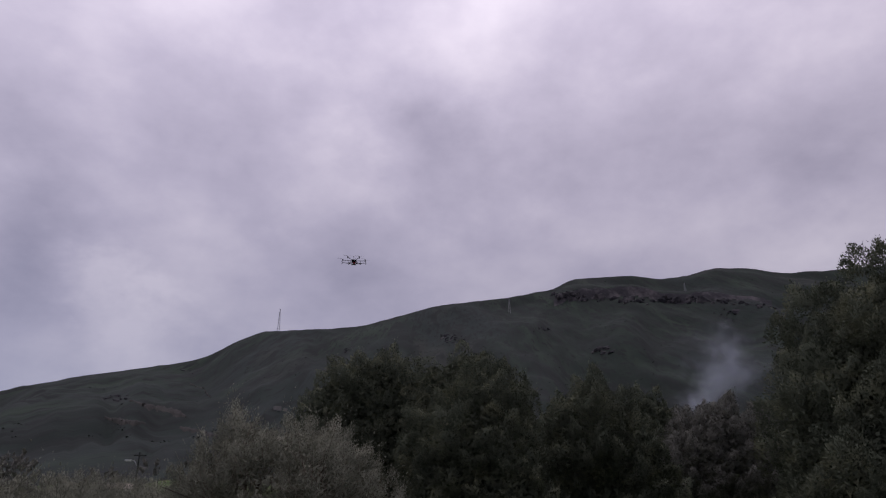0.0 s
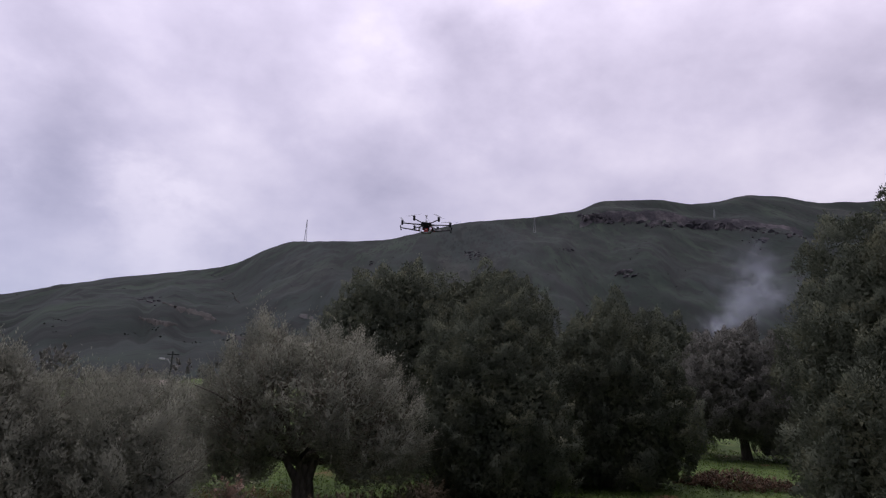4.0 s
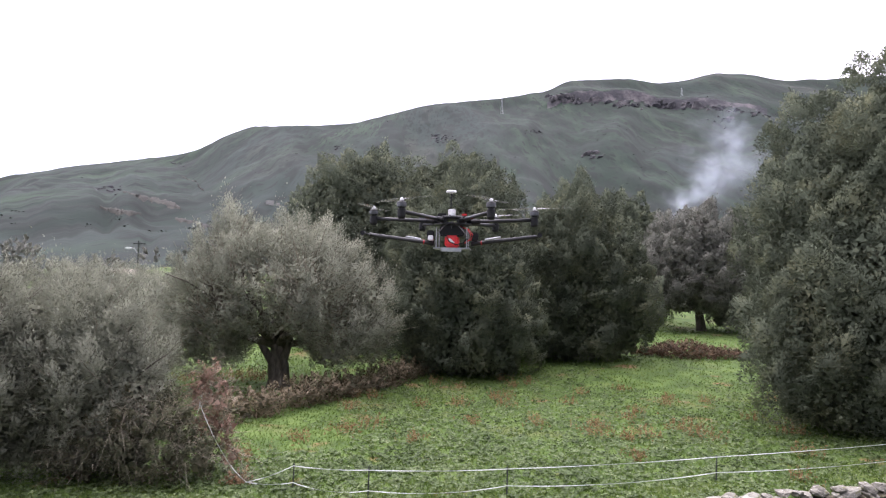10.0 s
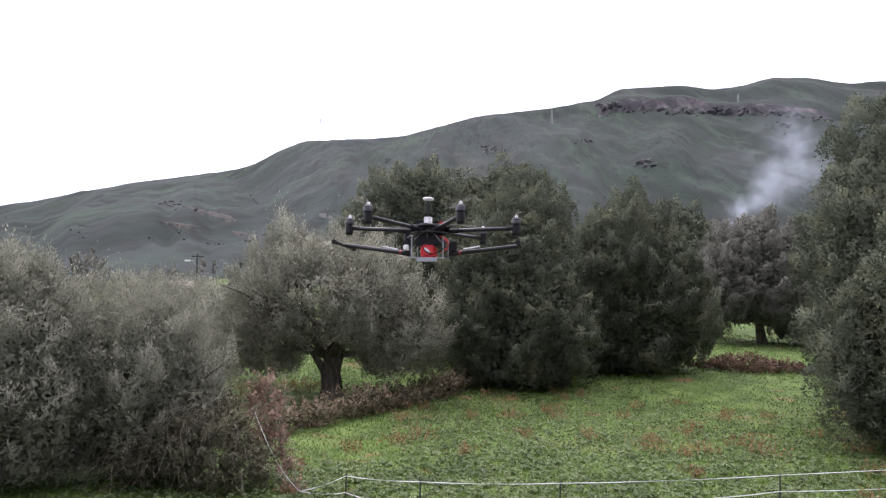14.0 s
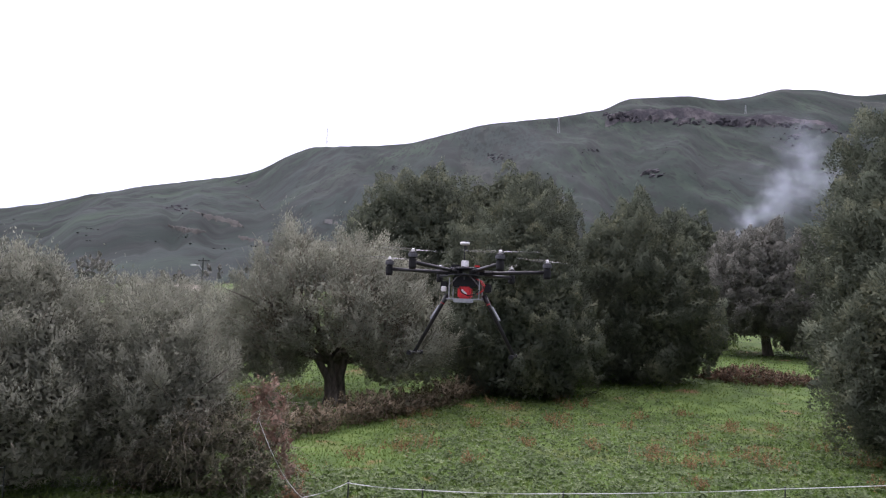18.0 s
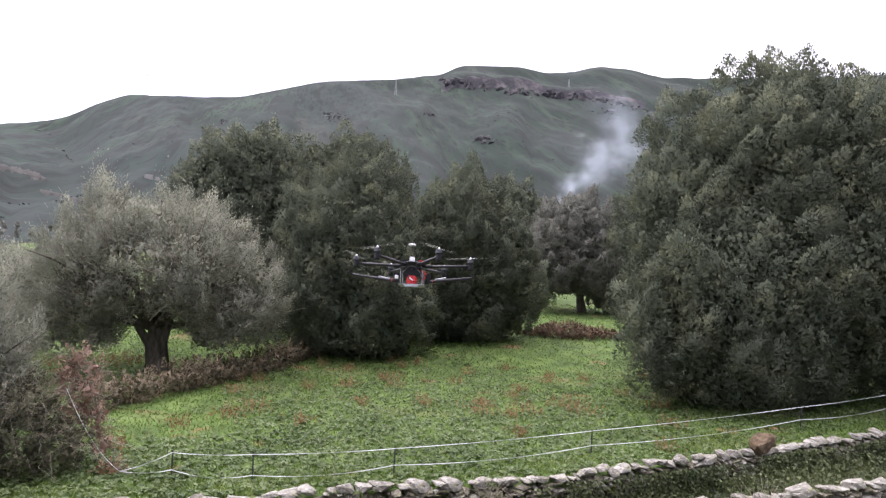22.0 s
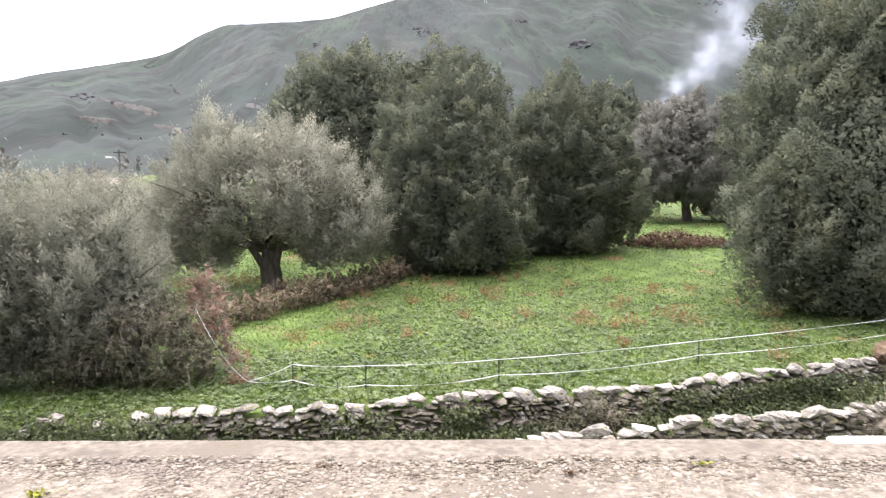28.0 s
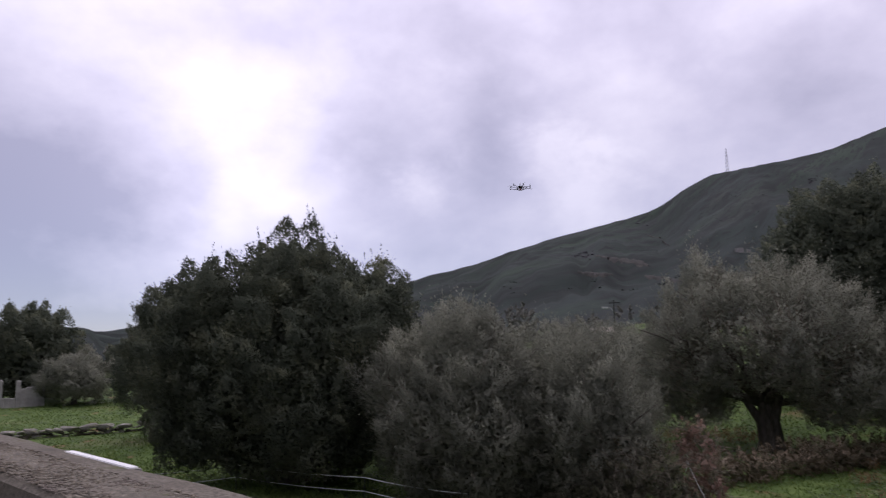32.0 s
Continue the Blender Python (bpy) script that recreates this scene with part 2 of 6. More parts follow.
M_PEBBLE = material("aggregate_pebbles", [(0.1, (0.078, 0.063, 0.045)), (0.45, (0.165, 0.141, 0.1)), (0.95, (0.28, 0.255, 0.2))], 20, 4, 0.85, 0.3, 90,
                    island=0.85, second=[(1.7, 0.56, 0.68, (0.1584, 0.1332, 0.1116))], distance=0.004)
M_BROWNROCK = material("brown_rock", [(0.3, (0.035, 0.024, 0.014)), (0.5, (0.085, 0.058, 0.033)), (0.72, (0.18, 0.14, 0.095))], 5, 8, 0.95, 0.6, 14)
M_MOSS = material("moss", [(0.2, (0.09, 0.1, 0.015)), (0.5, (0.2, 0.21, 0.03)), (0.85, (0.32, 0.32, 0.06))], 3, 4, 0.95, 0, island=0.4)
M_WHITE = plain("white_paint", (0.78, 0.78, 0.76), 0.6)
M_WALLPAINT = material("grey_plaster", [(0.3, (0.26, 0.25, 0.23)), (0.7, (0.44, 0.42, 0.39))], 2, 6, 0.95, 0.3, 30)
M_CARBON = plain("carbon_black", (0.014, 0.014, 0.016), 0.4, spec=0.4)
M_BLACK = plain("black_plastic", (0.008, 0.008, 0.009), 0.5, spec=0.25)
M_SILVER = plain("brushed_aluminium", (0.14, 0.14, 0.145), 0.45, 0.9)
M_MOTOR = plain("motor_bell_grey", (0.09, 0.09, 0.095), 0.35, 0.7)
M_BELL = plain("pale_anodised_metal", (0.32, 0.33, 0.34), 0.4, 0.5)
M_RED = plain("red_plastic", (0.62, 0.02, 0.025), 0.4)
M_REDWIRE = plain("red_cable", (0.5, 0.015, 0.02), 0.45)
M_MODULE = plain("white_plastic", (0.75, 0.75, 0.75), 0.45)
M_BLADE = see_through("spinning_blade", (0.6, 0.6, 0.6), 0.3)
M_SMOKE = see_through("white_smoke", (0.76, 0.81, 0.92), 0.0088, 1.2)
M_TAPE = plain("fence_tape_white", (0.72, 0.74, 0.72), 0.5)
M_POST = plain("fence_post_dark", (0.03, 0.035, 0.03), 0.6)
M_METAL = plain("galvanised_steel", (0.35, 0.36, 0.37), 0.5, 0.6)
M_ROOF = plain("pale_tiles", (0.42, 0.36, 0.3), 0.85)


def ground_material():
    mat = material("ground_turf", [(0.3, (0.036, 0.06, 0.014)), (0.5, (0.07, 0.117, 0.024)), (0.7, (0.118, 0.17, 0.043))], 0.9, 8, 0.95, 0.6, 9,
                   second=[(0.28, 0.56, 0.66, (0.105, 0.13, 0.04)), (0.55, 0.63, 0.7, (0.2, 0.12, 0.06))], distance=0.06)
    return mat


M_TURF = ground_material()
M_HILL = material("hill_turf", [(0.36, (0.005, 0.0112, 0.0076)), (0.5, (0.0108, 0.0222, 0.0138)), (0.64, (0.0235, 0.041, 0.024))], 0.05, 12, 1.0, 0.35, 0.2,
                  second=[(0.011, 0.5, 0.66, (0.0135, 0.0235, 0.0195)), (0.03, 0.6, 0.72, (0.0265, 0.0315, 0.0245)), (0.016, 0.36, 0.26, (0.0072, 0.0125, 0.0105)), (0.13, 0.53, 0.6, (0.0075, 0.0132, 0.0098)),
                          (0.4, 0.55, 0.61, (0.0072, 0.0118, 0.009))],
                  distance=1.5, stretch=(1, 0.1, 0.25))
M_SOIL = material("bare_hill_soil", [(0.3, (0.02, 0.022, 0.017)), (0.5, (0.04, 0.038, 0.032)), (0.7, (0.062, 0.057, 0.05))], 0.12, 8, 1.0, 0.4, 0.6, distance=0.5)
M_SCRUB = material("hill_scrub_leaves", [(0.2, (0.0144, 0.02, 0.016)), (0.8, (0.032, 0.0384, 0.0304))], 0.3, 3, 0.9, 0, island=0.5)
M_LANE = material("lane_soil", [(0.3, (0.048, 0.06, 0.024)), (0.5, (0.068, 0.084, 0.032)), (0.7, (0.136, 0.112, 0.08))], 1.2, 8, 0.95, 0.6, 9, distance=0.05)


# ---- mesh helpers ----
rng = np.random.default_rng(7)


def mesh_of(name, verts, faces, mat, smooth=False):
    me = bpy.data.meshes.new(name)
    me.from_pydata([tuple(v) for v in verts], [], faces)
    me.materials.append(mat)
    if smooth:
        me.polygons.foreach_set("use_smooth", np.ones(len(me.polygons), bool))
    me.update()
    return me


def quads_mesh(name, co, mat, normals=None):
    """co: n x k x 3 corners of loose leaves with k sides; normals: the rounded surface that each leaf is a piece of."""
    n, k = co.shape[:2]
    if normals is not None:
        back = (np.cross(co[:, 1] - co[:, 0], co[:, 2] - co[:, 0]) * normals).sum(1) < 0
        co[back] = co[back][:, ::-1]
    me = bpy.data.meshes.new(name)
    me.vertices.add(k * n)
    me.vertices.foreach_set("co", np.ascontiguousarray(co, np.float32).ravel())
    me.loops.add(k * n)
    me.loops.foreach_set("vertex_index", np.arange(k * n, dtype=np.int32))
    me.polygons.add(n)
    me.polygons.foreach_set("loop_start", np.arange(0, k * n, k, dtype=np.int32))
    me.materials.append(mat)
    me.update(calc_edges=True)
    if normals is not None:
        at = me.attributes.new("custom_normal", "FLOAT_VECTOR", "POINT")
        at.data.foreach_set("vector", np.repeat(normals, k, 0).astype(np.float32).ravel())
    return me


def leaf_mesh(name, made, mat):
    return quads_mesh(name, made[0], mat, made[1])


def root(name, x, y, z, label, category, group="", rz=0.0, kind=""):
    ob = new(name)
    ob.matrix_basis = pose(x, y, z, 0, 0, rz)
    return tagged(ob, label, category, group, kind)


def part(name, me, parent, label="", m=None):
    ob = new(name, me)
    ob.parent = parent
    if m is not None:
        ob.matrix_basis = m
    if label:
        tagged(ob, label)
    return ob


def box(sx, sy, sz, c=(0, 0, 0), bevel=0.0):
    bm = bmesh.new()
    bmesh.ops.create_cube(bm, size=1.0, matrix=Matrix.Translation(c) @ Matrix.Diagonal((sx, sy, sz, 1)))
    if bevel:
        bmesh.ops.bevel(bm, geom=bm.edges[:], offset=bevel, segments=2, affect="EDGES")
    return bm


def tube(pts, radii, sides=8):
    """Vertices and faces of a round tapered tube along pts."""
    P = [Vector(p) for p in pts]
    v, f = [], []
    up = Vector((0.13, 0.21, 1)).normalized()
    for i, p in enumerate(P):
        d = (P[min(i + 1, len(P) - 1)] - P[max(i - 1, 0)]).normalized()
        a = d.cross(up)
        if a.length < 0.05:
            a = d.cross(Vector((1, 0, 0)))
        a.normalize()
        b = d.cross(a)
        r = radii[i] if isinstance(radii, (list, tuple)) else radii
        for k in range(sides):
            t = 2 * math.pi * k / sides
            v.append(p + (a * math.cos(t) + b * math.sin(t)) * r)
    for i in range(len(P) - 1):
        for k in range(sides):
            k2 = (k + 1) % sides
            f.append((i * sides + k, i * sides + k2, (i + 1) * sides + k2, (i + 1) * sides + k))
    f.append(tuple(range(sides))[::-1])
    f.append(tuple(range((len(P) - 1) * sides, len(P) * sides)))
    return v, f


def from_bm(name, bm, mat, smooth=False):
    me = bpy.data.meshes.new(name)
    bm.to_mesh(me)
    bm.free()
    me.materials.append(mat)
    if smooth:
        me.polygons.foreach_set("use_smooth", np.ones(len(me.polygons), bool))
    return me


def join(*vf):
    v, f = [], []
    for a, b in vf:
        o = len(v)
        v += list(a)
        f += [tuple(i + o for i in q) for q in b]
    return v, f


def lathe(profile, sides=16, c=(0, 0, 0)):
    """A turned body from (radius, height) pairs."""
    v, f = [], []
    for r, z in profile:
        for k in range(sides):
            t = 2 * math.pi * k / sides
            v.append((c[0] + r * math.cos(t), c[1] + r * math.sin(t), c[2] + z))
    for i in range(len(profile) - 1):
        for k in range(sides):
            k2 = (k + 1) % sides
            f.append((i * sides + k, i * sides + k2, (i + 1) * sides + k2, (i + 1) * sides + k))
    f.append(tuple(range(sides))[::-1])
    f.append(tuple(range((len(profile) - 1) * sides, len(profile) * sides)))
    return v, f


# ---- the lie of the land ----
W1X = [-60, -14, -5, 0, 3.5, 6.1, 9.0, 12.3, 18.1, 40]
W1Y = [11.5, 12.3, 12.55, 13.05, 13.35, 13.95, 14.55, 15.75, 17.2, 24.0]
W2X = [1.6, 4.0, 6.1, 8.6, 11.1, 14.4, 22]
W2Y = [11.3, 11.65, 12.0, 12.45, 12.85, 13.5, 15.2]
# the ridge: bearing, height angle
RIDGE_A = [-180, -120, -90, -72, -64, -61, -52, -40, -35, -28, -21, -19, -17.4, -15, -7, -3.3, 0, 4.4, 10.3, 11.4, 16.4, 19, 21.5, 23, 26, 28, 31, 45, 70, 120, 180]
RIDGE_E = [2, 1, 0.6, 0.8, 1.0, 1.6, 2.6, 5.0, 6.3, 8.4, 9.9, 10.5, 11.7, 12.75, 13.45, 14.5, 15.4, 15.75, 16.5, 17.25, 17.25, 16.65, 16.75, 17.15, 16.8, 16.1, 15.85, 14.7, 10, 4, 2]


def fbm(x, y, s, seed=0.0, octs=4):
    """Value noise on arrays, several octaves."""
    out, amp = np.zeros_like(x, dtype=float), 1.0
    for o in range(octs):
        u, v = x / s * 2 ** o + seed, y / s * 2 ** o - seed * 1.7
        i, j = np.floor(u), np.floor(v)
        fu, fv = u - i, v - j
        fu, fv = fu * fu * (3 - 2 * fu), fv * fv * (3 - 2 * fv)

        def h(a, b):
            q = np.sin(a * 127.1 + b * 311.7 + o * 17.3) * 43758.5453
            return q - np.floor(q)
        out += amp * ((h(i, j) * (1 - fu) + h(i + 1, j) * fu) * (1 - fv) + (h(i, j + 1) * (1 - fu) + h(i + 1, j + 1) * fu) * fv - 0.5)
        amp *= 0.5
    return out


def step(e0, e1, x):
    t = np.clip((x - e0) / (e1 - e0), 0, 1)
    return t * t * (3 - 2 * t)


def ridge_distance(a):
    return 820 + 90 * np.sin(np.radians(a * 3.0))


def ridge_angle(a):
    """Height angle of the skyline, rounded between its bends and a little rough."""
    e = sum(np.interp(a + k, RIDGE_A, RIDGE_E) for k in (-0.7, -0.35, 0.0, 0.35, 0.7)) / 5
    return e + 0.09 * fbm(a, a * 0, 1.2, 2.0, 3) + 0.05 * fbm(a, a * 0, 0.25, 8.0, 3)


def scarp_shift(a):
    """The cliff band runs downhill to the east."""
    return np.interp(a, [10, 14, 22, 28], [0.0, 0.03, 0.085, 0.14])


def land(x, y):
    """Height of the ground at arrays x, y."""
    x, y = np.asarray(x, float), np.asarray(y, float)
    r = np.hypot(x, y)
    a = np.degrees(np.arctan2(x, y))
    z = 0.055 * np.maximum(0, y - 25) * step(25, 32, y) + 0.05 * fbm(x, y, 4.0, 3.1, 3)
    z = np.minimum(z, 4.5 + 0 * z)
    w1 = np.interp(x, W1X, W1Y)
    drop = 1 - step(-0.30, -0.02, y - w1)
    w2 = np.interp(x, W2X, W2Y, left=8.0)
    z = z - 0.62 * drop - 0.4 * (1 - step(-0.3, 0.0, y - w2)) * (x > 1.2)
    # hill
    R = ridge_distance(a)
    top = R * np.tan(np.radians(ridge_angle(a))) + 4.3
    s = np.clip((r - 95) / (R - 95), 0, 1)
    gully = (fbm(a, r / 70, 6.0, 5.0, 6) * 42 + fbm(a, r / 260, 1.6, 1.0, 5) * 9) * s * (1 - s) * 1.7
    up = (0.35 * s + 0.65 * s ** 1.6) * (top - z * (s <= 0)) 
    sc = s + scarp_shift(a)
    cliff = 9.0 * step(0.862, 0.876, sc + 0.004 * fbm(a, a * 0, 1.5, 3.0, 3)) * step(9, 11.5, a) * (1 - 0.85 * step(17, 30, a)) * (1 - step(0.885, 0.98, sc))
    rough = (fbm(x + y * 0.12, y * 0.2, 60.0, 11.0, 5) * 13) * step(0.02, 0.2, s) * (1 - step(0.93, 1.0, s))
    hill = up + gully + cliff + rough
    beyond = np.maximum(0, r - R)
    hill = hill - beyond * 0.25 * (1 - 0 * s)
    return np.where(r > 95, np.maximum(z + 0 * hill, 0) * (1 - step(95, 200, r)) + hill, z)


def ground_z(x, y):
    return float(land(np.array([x]), np.array([y]))[0])


def build_ground():
    az = np.radians(np.concatenate([np.arange(-180, -82, 3.0), np.arange(-82, 62, 0.42), np.arange(62, 180, 3.0)]))
    r = np.concatenate([[0.6], np.geomspace(3, 11, 14), np.arange(11.15, 18, 0.12), np.geomspace(18.1, 95, 70)])
    A, Rr = np.meshgrid(az, r)
    s = np.concatenate([np.linspace(0.004, 1.0, 140), [1.03, 1.12, 1.4, 2.2, 4.2]])
    A2, S2 = np.meshgrid(az, s)
    A, Rr = np.vstack([A, A2]), np.vstack([Rr, 95 + S2 * (ridge_distance(np.degrees(A2)) - 95)])
    X, Y = Rr * np.sin(A), Rr * np.cos(A)
    Z = land(X, Y)
    Z[-3:] = np.minimum(Z[-3:], [[-10], [-30], [-60]])
    n, m = A.shape
    co = np.stack([X, Y, Z], -1).reshape(-1, 3)
    i, j = np.meshgrid(np.arange(n - 1), np.arange(m), indexing="ij")
    j2 = (j + 1) % m
    f = np.stack([i * m + j, (i + 1) * m + j, (i + 1) * m + j2, i * m + j2], -1).reshape(-1, 4)
    co = np.vstack([co, [[0, 0, -1.0]]])
    me = bpy.data.meshes.new("ground")
    tri = np.stack([np.full(m, len(co) - 1), np.arange(m), (np.arange(m) + 1) % m], -1)
    me.from_pydata(co.tolist(), [], f.tolist() + tri.tolist())
    rad = np.concatenate([Rr[:-1].reshape(-1), np.zeros(m)])
    fx = np.concatenate([X[:-1].reshape(-1), np.zeros(m)])
    fy = np.concatenate([Y[:-1].reshape(-1), np.zeros(m)])
    idx = np.where(rad > 110, 1, np.where(fy < np.interp(fx, W1X, W1Y) - 0.2, 2, 0))
    fa = np.degrees(np.arctan2(fx, fy))
    fs = (rad - 95) / (ridge_distance(fa) - 95) + scarp_shift(fa)
    idx = np.where((fs > 0.856) & (fs < 0.876) & (fa > 9.6) & (fa < 27) & (rad > 110), 3, idx)
    for mat in (M_TURF, M_HILL, M_LANE, M_CLIFF):
        me.materials.append(mat)
    me.polygons.foreach_set("material_index", idx.astype(np.int32))
    me.polygons.foreach_set("use_smooth", np.ones(len(me.polygons), bool))
    me.update()
    return tagged(new("ground", me), "green weedy field rising to a grassy hillside", "ground", kind="structure")


build_ground()


# ---- foliage ----
def leaves(c, axis, length, width, jitter=0.5, face=None, tri=False, stray=0.38):
    """Corner points of leaves at c (n x 3) that point along axis; face: the way their upper sides look."""
    n = len(c)
    a = axis + rng.normal(0, jitter, (n, 3))
    a /= np.linalg.norm(a, axis=1)[:, None] + 1e-9
    f = rng.normal(0, 1, (n, 3)) if face is None else face + rng.normal(0, stray, (n, 3))
    b = np.cross(a, f)
    b /= np.linalg.norm(b, axis=1)[:, None] + 1e-9
    k = rng.uniform(0.65, 1.3, (n, 1))
    L, W = a * length * k / 2, b * width * k / 2
    if tri:
        return np.stack([c - L - W, c - L + W, c + L], 1)
    return np.stack([c - L, c + W, c + L, c - W], 1)


def spaced(c, gap):
    """The indices of points that keep a distance from one another."""
    cell, kept = {}, []
    for k, p in enumerate(c):
        q = tuple(np.floor(p / gap).astype(int))
        near = [c[m] for dx in (-1, 0, 1) for dy in (-1, 0, 1) for dz in (-1, 0, 1) for m in cell.get((q[0] + dx, q[1] + dy, q[2] + dz), ())]
        if not near or min(((p - w) ** 2).sum() for w in near) > gap * gap:
            cell.setdefault(q, []).append(k)
            kept.append(k)
    return np.array(kept, int)


def crown(lobes, per, leaf, width, size=0.36, gap=0.95, stretch=1.0, droop=0.0, floor=None, shoots=0, inside=0.62, fill=1.0, jitter=0.3, under=0.12, upright=0.78):
    """Leaf corners of a crown. lobes: centre and half sizes. Plumes of small leaves stand over the lobes, and an inner
    layer of larger leaves closes the lobes behind them."""
    out, nrm = [], []
    L = np.array(lobes, float)

    def hidden(c, lim):
        q = np.zeros(len(c), bool)
        for o in L:
            q |= (((c - o[:3]) / o[3:]) ** 2).sum(1) < lim
        return q

    C, D = [], []
    for cx, cy, cz, rx, ry, rz in L:
        area = 4 * math.pi * ((rx * ry) ** 1.6 / 3 + (rx * rz) ** 1.6 / 3 + (ry * rz) ** 1.6 / 3) ** (1 / 1.6)
        n = max(6, int(area * 2.6 / (size * gap) ** 2))
        d = rng.normal(0, 1, (n, 3))
        d /= np.linalg.norm(d, axis=1)[:, None]
        c = np.array([cx, cy, cz]) + d * rng.uniform(0.86, 1.0, (n, 1)) * np.array([rx, ry, rz])
        keep = ~hidden(c, inside) & ((d[:, 2] > -0.3) | (rng.random(n) < under))
        if floor is not None:
            keep &= c[:, 2] > floor + rng.uniform(0, 0.4, n)
        C.append(c[keep])
        D.append(d[keep])
        # inner layer
        n = int(area * 60 * fill * (0.16 / (leaf * 2.4)) ** 2)
        d = rng.normal(0, 1, (n, 3))
        d /= np.linalg.norm(d, axis=1)[:, None]
        c = np.array([cx, cy, cz]) + d * rng.uniform(0.5, 0.82, (n, 1)) * np.array([rx, ry, rz])
        k = ~hidden(c, 0.24)
        if floor is not None:
            k &= c[:, 2] > floor
        c = c[k]
        nrm.append(d[k])
        out.append(leaves(c, rng.normal(0, 1, c.shape), leaf * 2.4, leaf * 1.7, tri=True))
    C, D = np.concatenate(C), np.concatenate(D)
    k = rng.permutation(len(C))
    C, D = C[k], D[k]
    k = spaced(C, size * gap)
    C, D = C[k], D[k]
    n = len(C)
    # plumes: bushy at the foot, pointed at the tip, leaning out and up
    sz = size * rng.uniform(0.7, 1.45, (n, 1, 1))
    up = D * 0.62 + np.array([0, 0, upright - droop]) + rng.normal(0, 0.2, (n, 3))
    up /= np.linalg.norm(up, axis=1)[:, None]
    t = rng.random((n, per, 1)) ** 0.8
    g = rng.normal(0, 1, (n, per, 3))
    g -= (g * up[:, None]).sum(2, keepdims=True) * up[:, None]
    g /= np.linalg.norm(g, axis=2)[..., None]
    r = np.sqrt(rng.uniform(0.15, 1.0, (n, per, 1))) * (0.1 + 0.42 * np.sqrt(1 - t))
    p = C[:, None] + g * sz * r + up[:, None] * (t * 1.4 - 0.3) * sz * stretch
    p[..., 2:] -= droop * r * sz * 0.6
    ax = (up[:, None] * 0.7 + g * 0.5).reshape(-1, 3)
    face = (g * 0.45 + D[:, None] * 0.62 + np.array([0, 0, 0.12])).reshape(-1, 3)
    out.append(leaves(p.reshape(-1, 3), ax, leaf, width, jitter, face, True, 0.22))
    nrm.append(face + rng.normal(0, 0.12, face.shape))
    if shoots:
        top = L[np.argsort(-(L[:, 2] + L[:, 5]))[:max(3, len(L) // 2)]]
        for _ in range(shoots):
            cx, cy, cz, rx, ry, rz = top[rng.integers(len(top))]
            a, q = rng.uniform(0, 2 * math.pi), rng.uniform(0, 0.75)
            base = np.array([cx + rx * q * math.cos(a), cy + ry * q * math.sin(a), cz + rz * math.sqrt(1 - q * q) * 0.95])
            hh, m = rng.uniform(0.4, 1.0), 70
            t = rng.random((m, 1))
            lean = np.array([rng.normal(0, 0.15), rng.normal(0, 0.15), 1.0])
            p = base + lean * t * hh + rng.normal(0, 0.09, (m, 3)) * (1.15 - t)
            out.append(leaves(p, np.tile(lean, (m, 1)), leaf, width, tri=True))
            nrm.append(rng.normal(0, 0.6, (m, 3)) + [0, 0, 0.6])
    nrm = np.concatenate(nrm)
    return np.concatenate(out), nrm / np.linalg.norm(nrm, axis=1)[:, None]


# crown outlines: height fraction, share of the half width
OVAL = [(0, 0.7), (0.1, 0.87), (0.25, 0.98), (0.42, 1.0), (0.6, 0.93), (0.76, 0.74), (0.88, 0.5), (0.96, 0.27), (1, 0.06)]
DOME = [(0, 0.74), (0.15, 0.94), (0.35, 1.0), (0.55, 0.93), (0.74, 0.74), (0.88, 0.48), (0.96, 0.26), (1, 0.06)]
TALL = [(0, 0.5), (0.15, 0.85), (0.3, 1.0), (0.5, 0.97), (0.65, 0.88), (0.77, 0.78), (0.86, 0.6), (0.94, 0.36), (1, 0.08)]
BULGE = [(0, 0.5), (0.12, 0.72), (0.28, 0.93), (0.45, 1.0), (0.62, 0.93), (0.8, 0.7), (0.92, 0.42), (1, 0.08)]


def outline(shape, u):
    return np.interp(u, [q[0] for q in shape], [q[1] for q in shape])


def inside_of(b, p):
    """How far out the points p lie within the mass b: 1 is its skin."""
    cx, cy, z0, z1, rx, ry, shape = b
    u = (p[:, 2] - z0) / (z1 - z0)
    r = np.maximum(outline(shape, u), 0.02)
    q = np.hypot((p[:, 0] - cx) / rx, (p[:, 1] - cy) / ry) / r
    return np.where((u < 0) | (u > 1), 9.0, q)


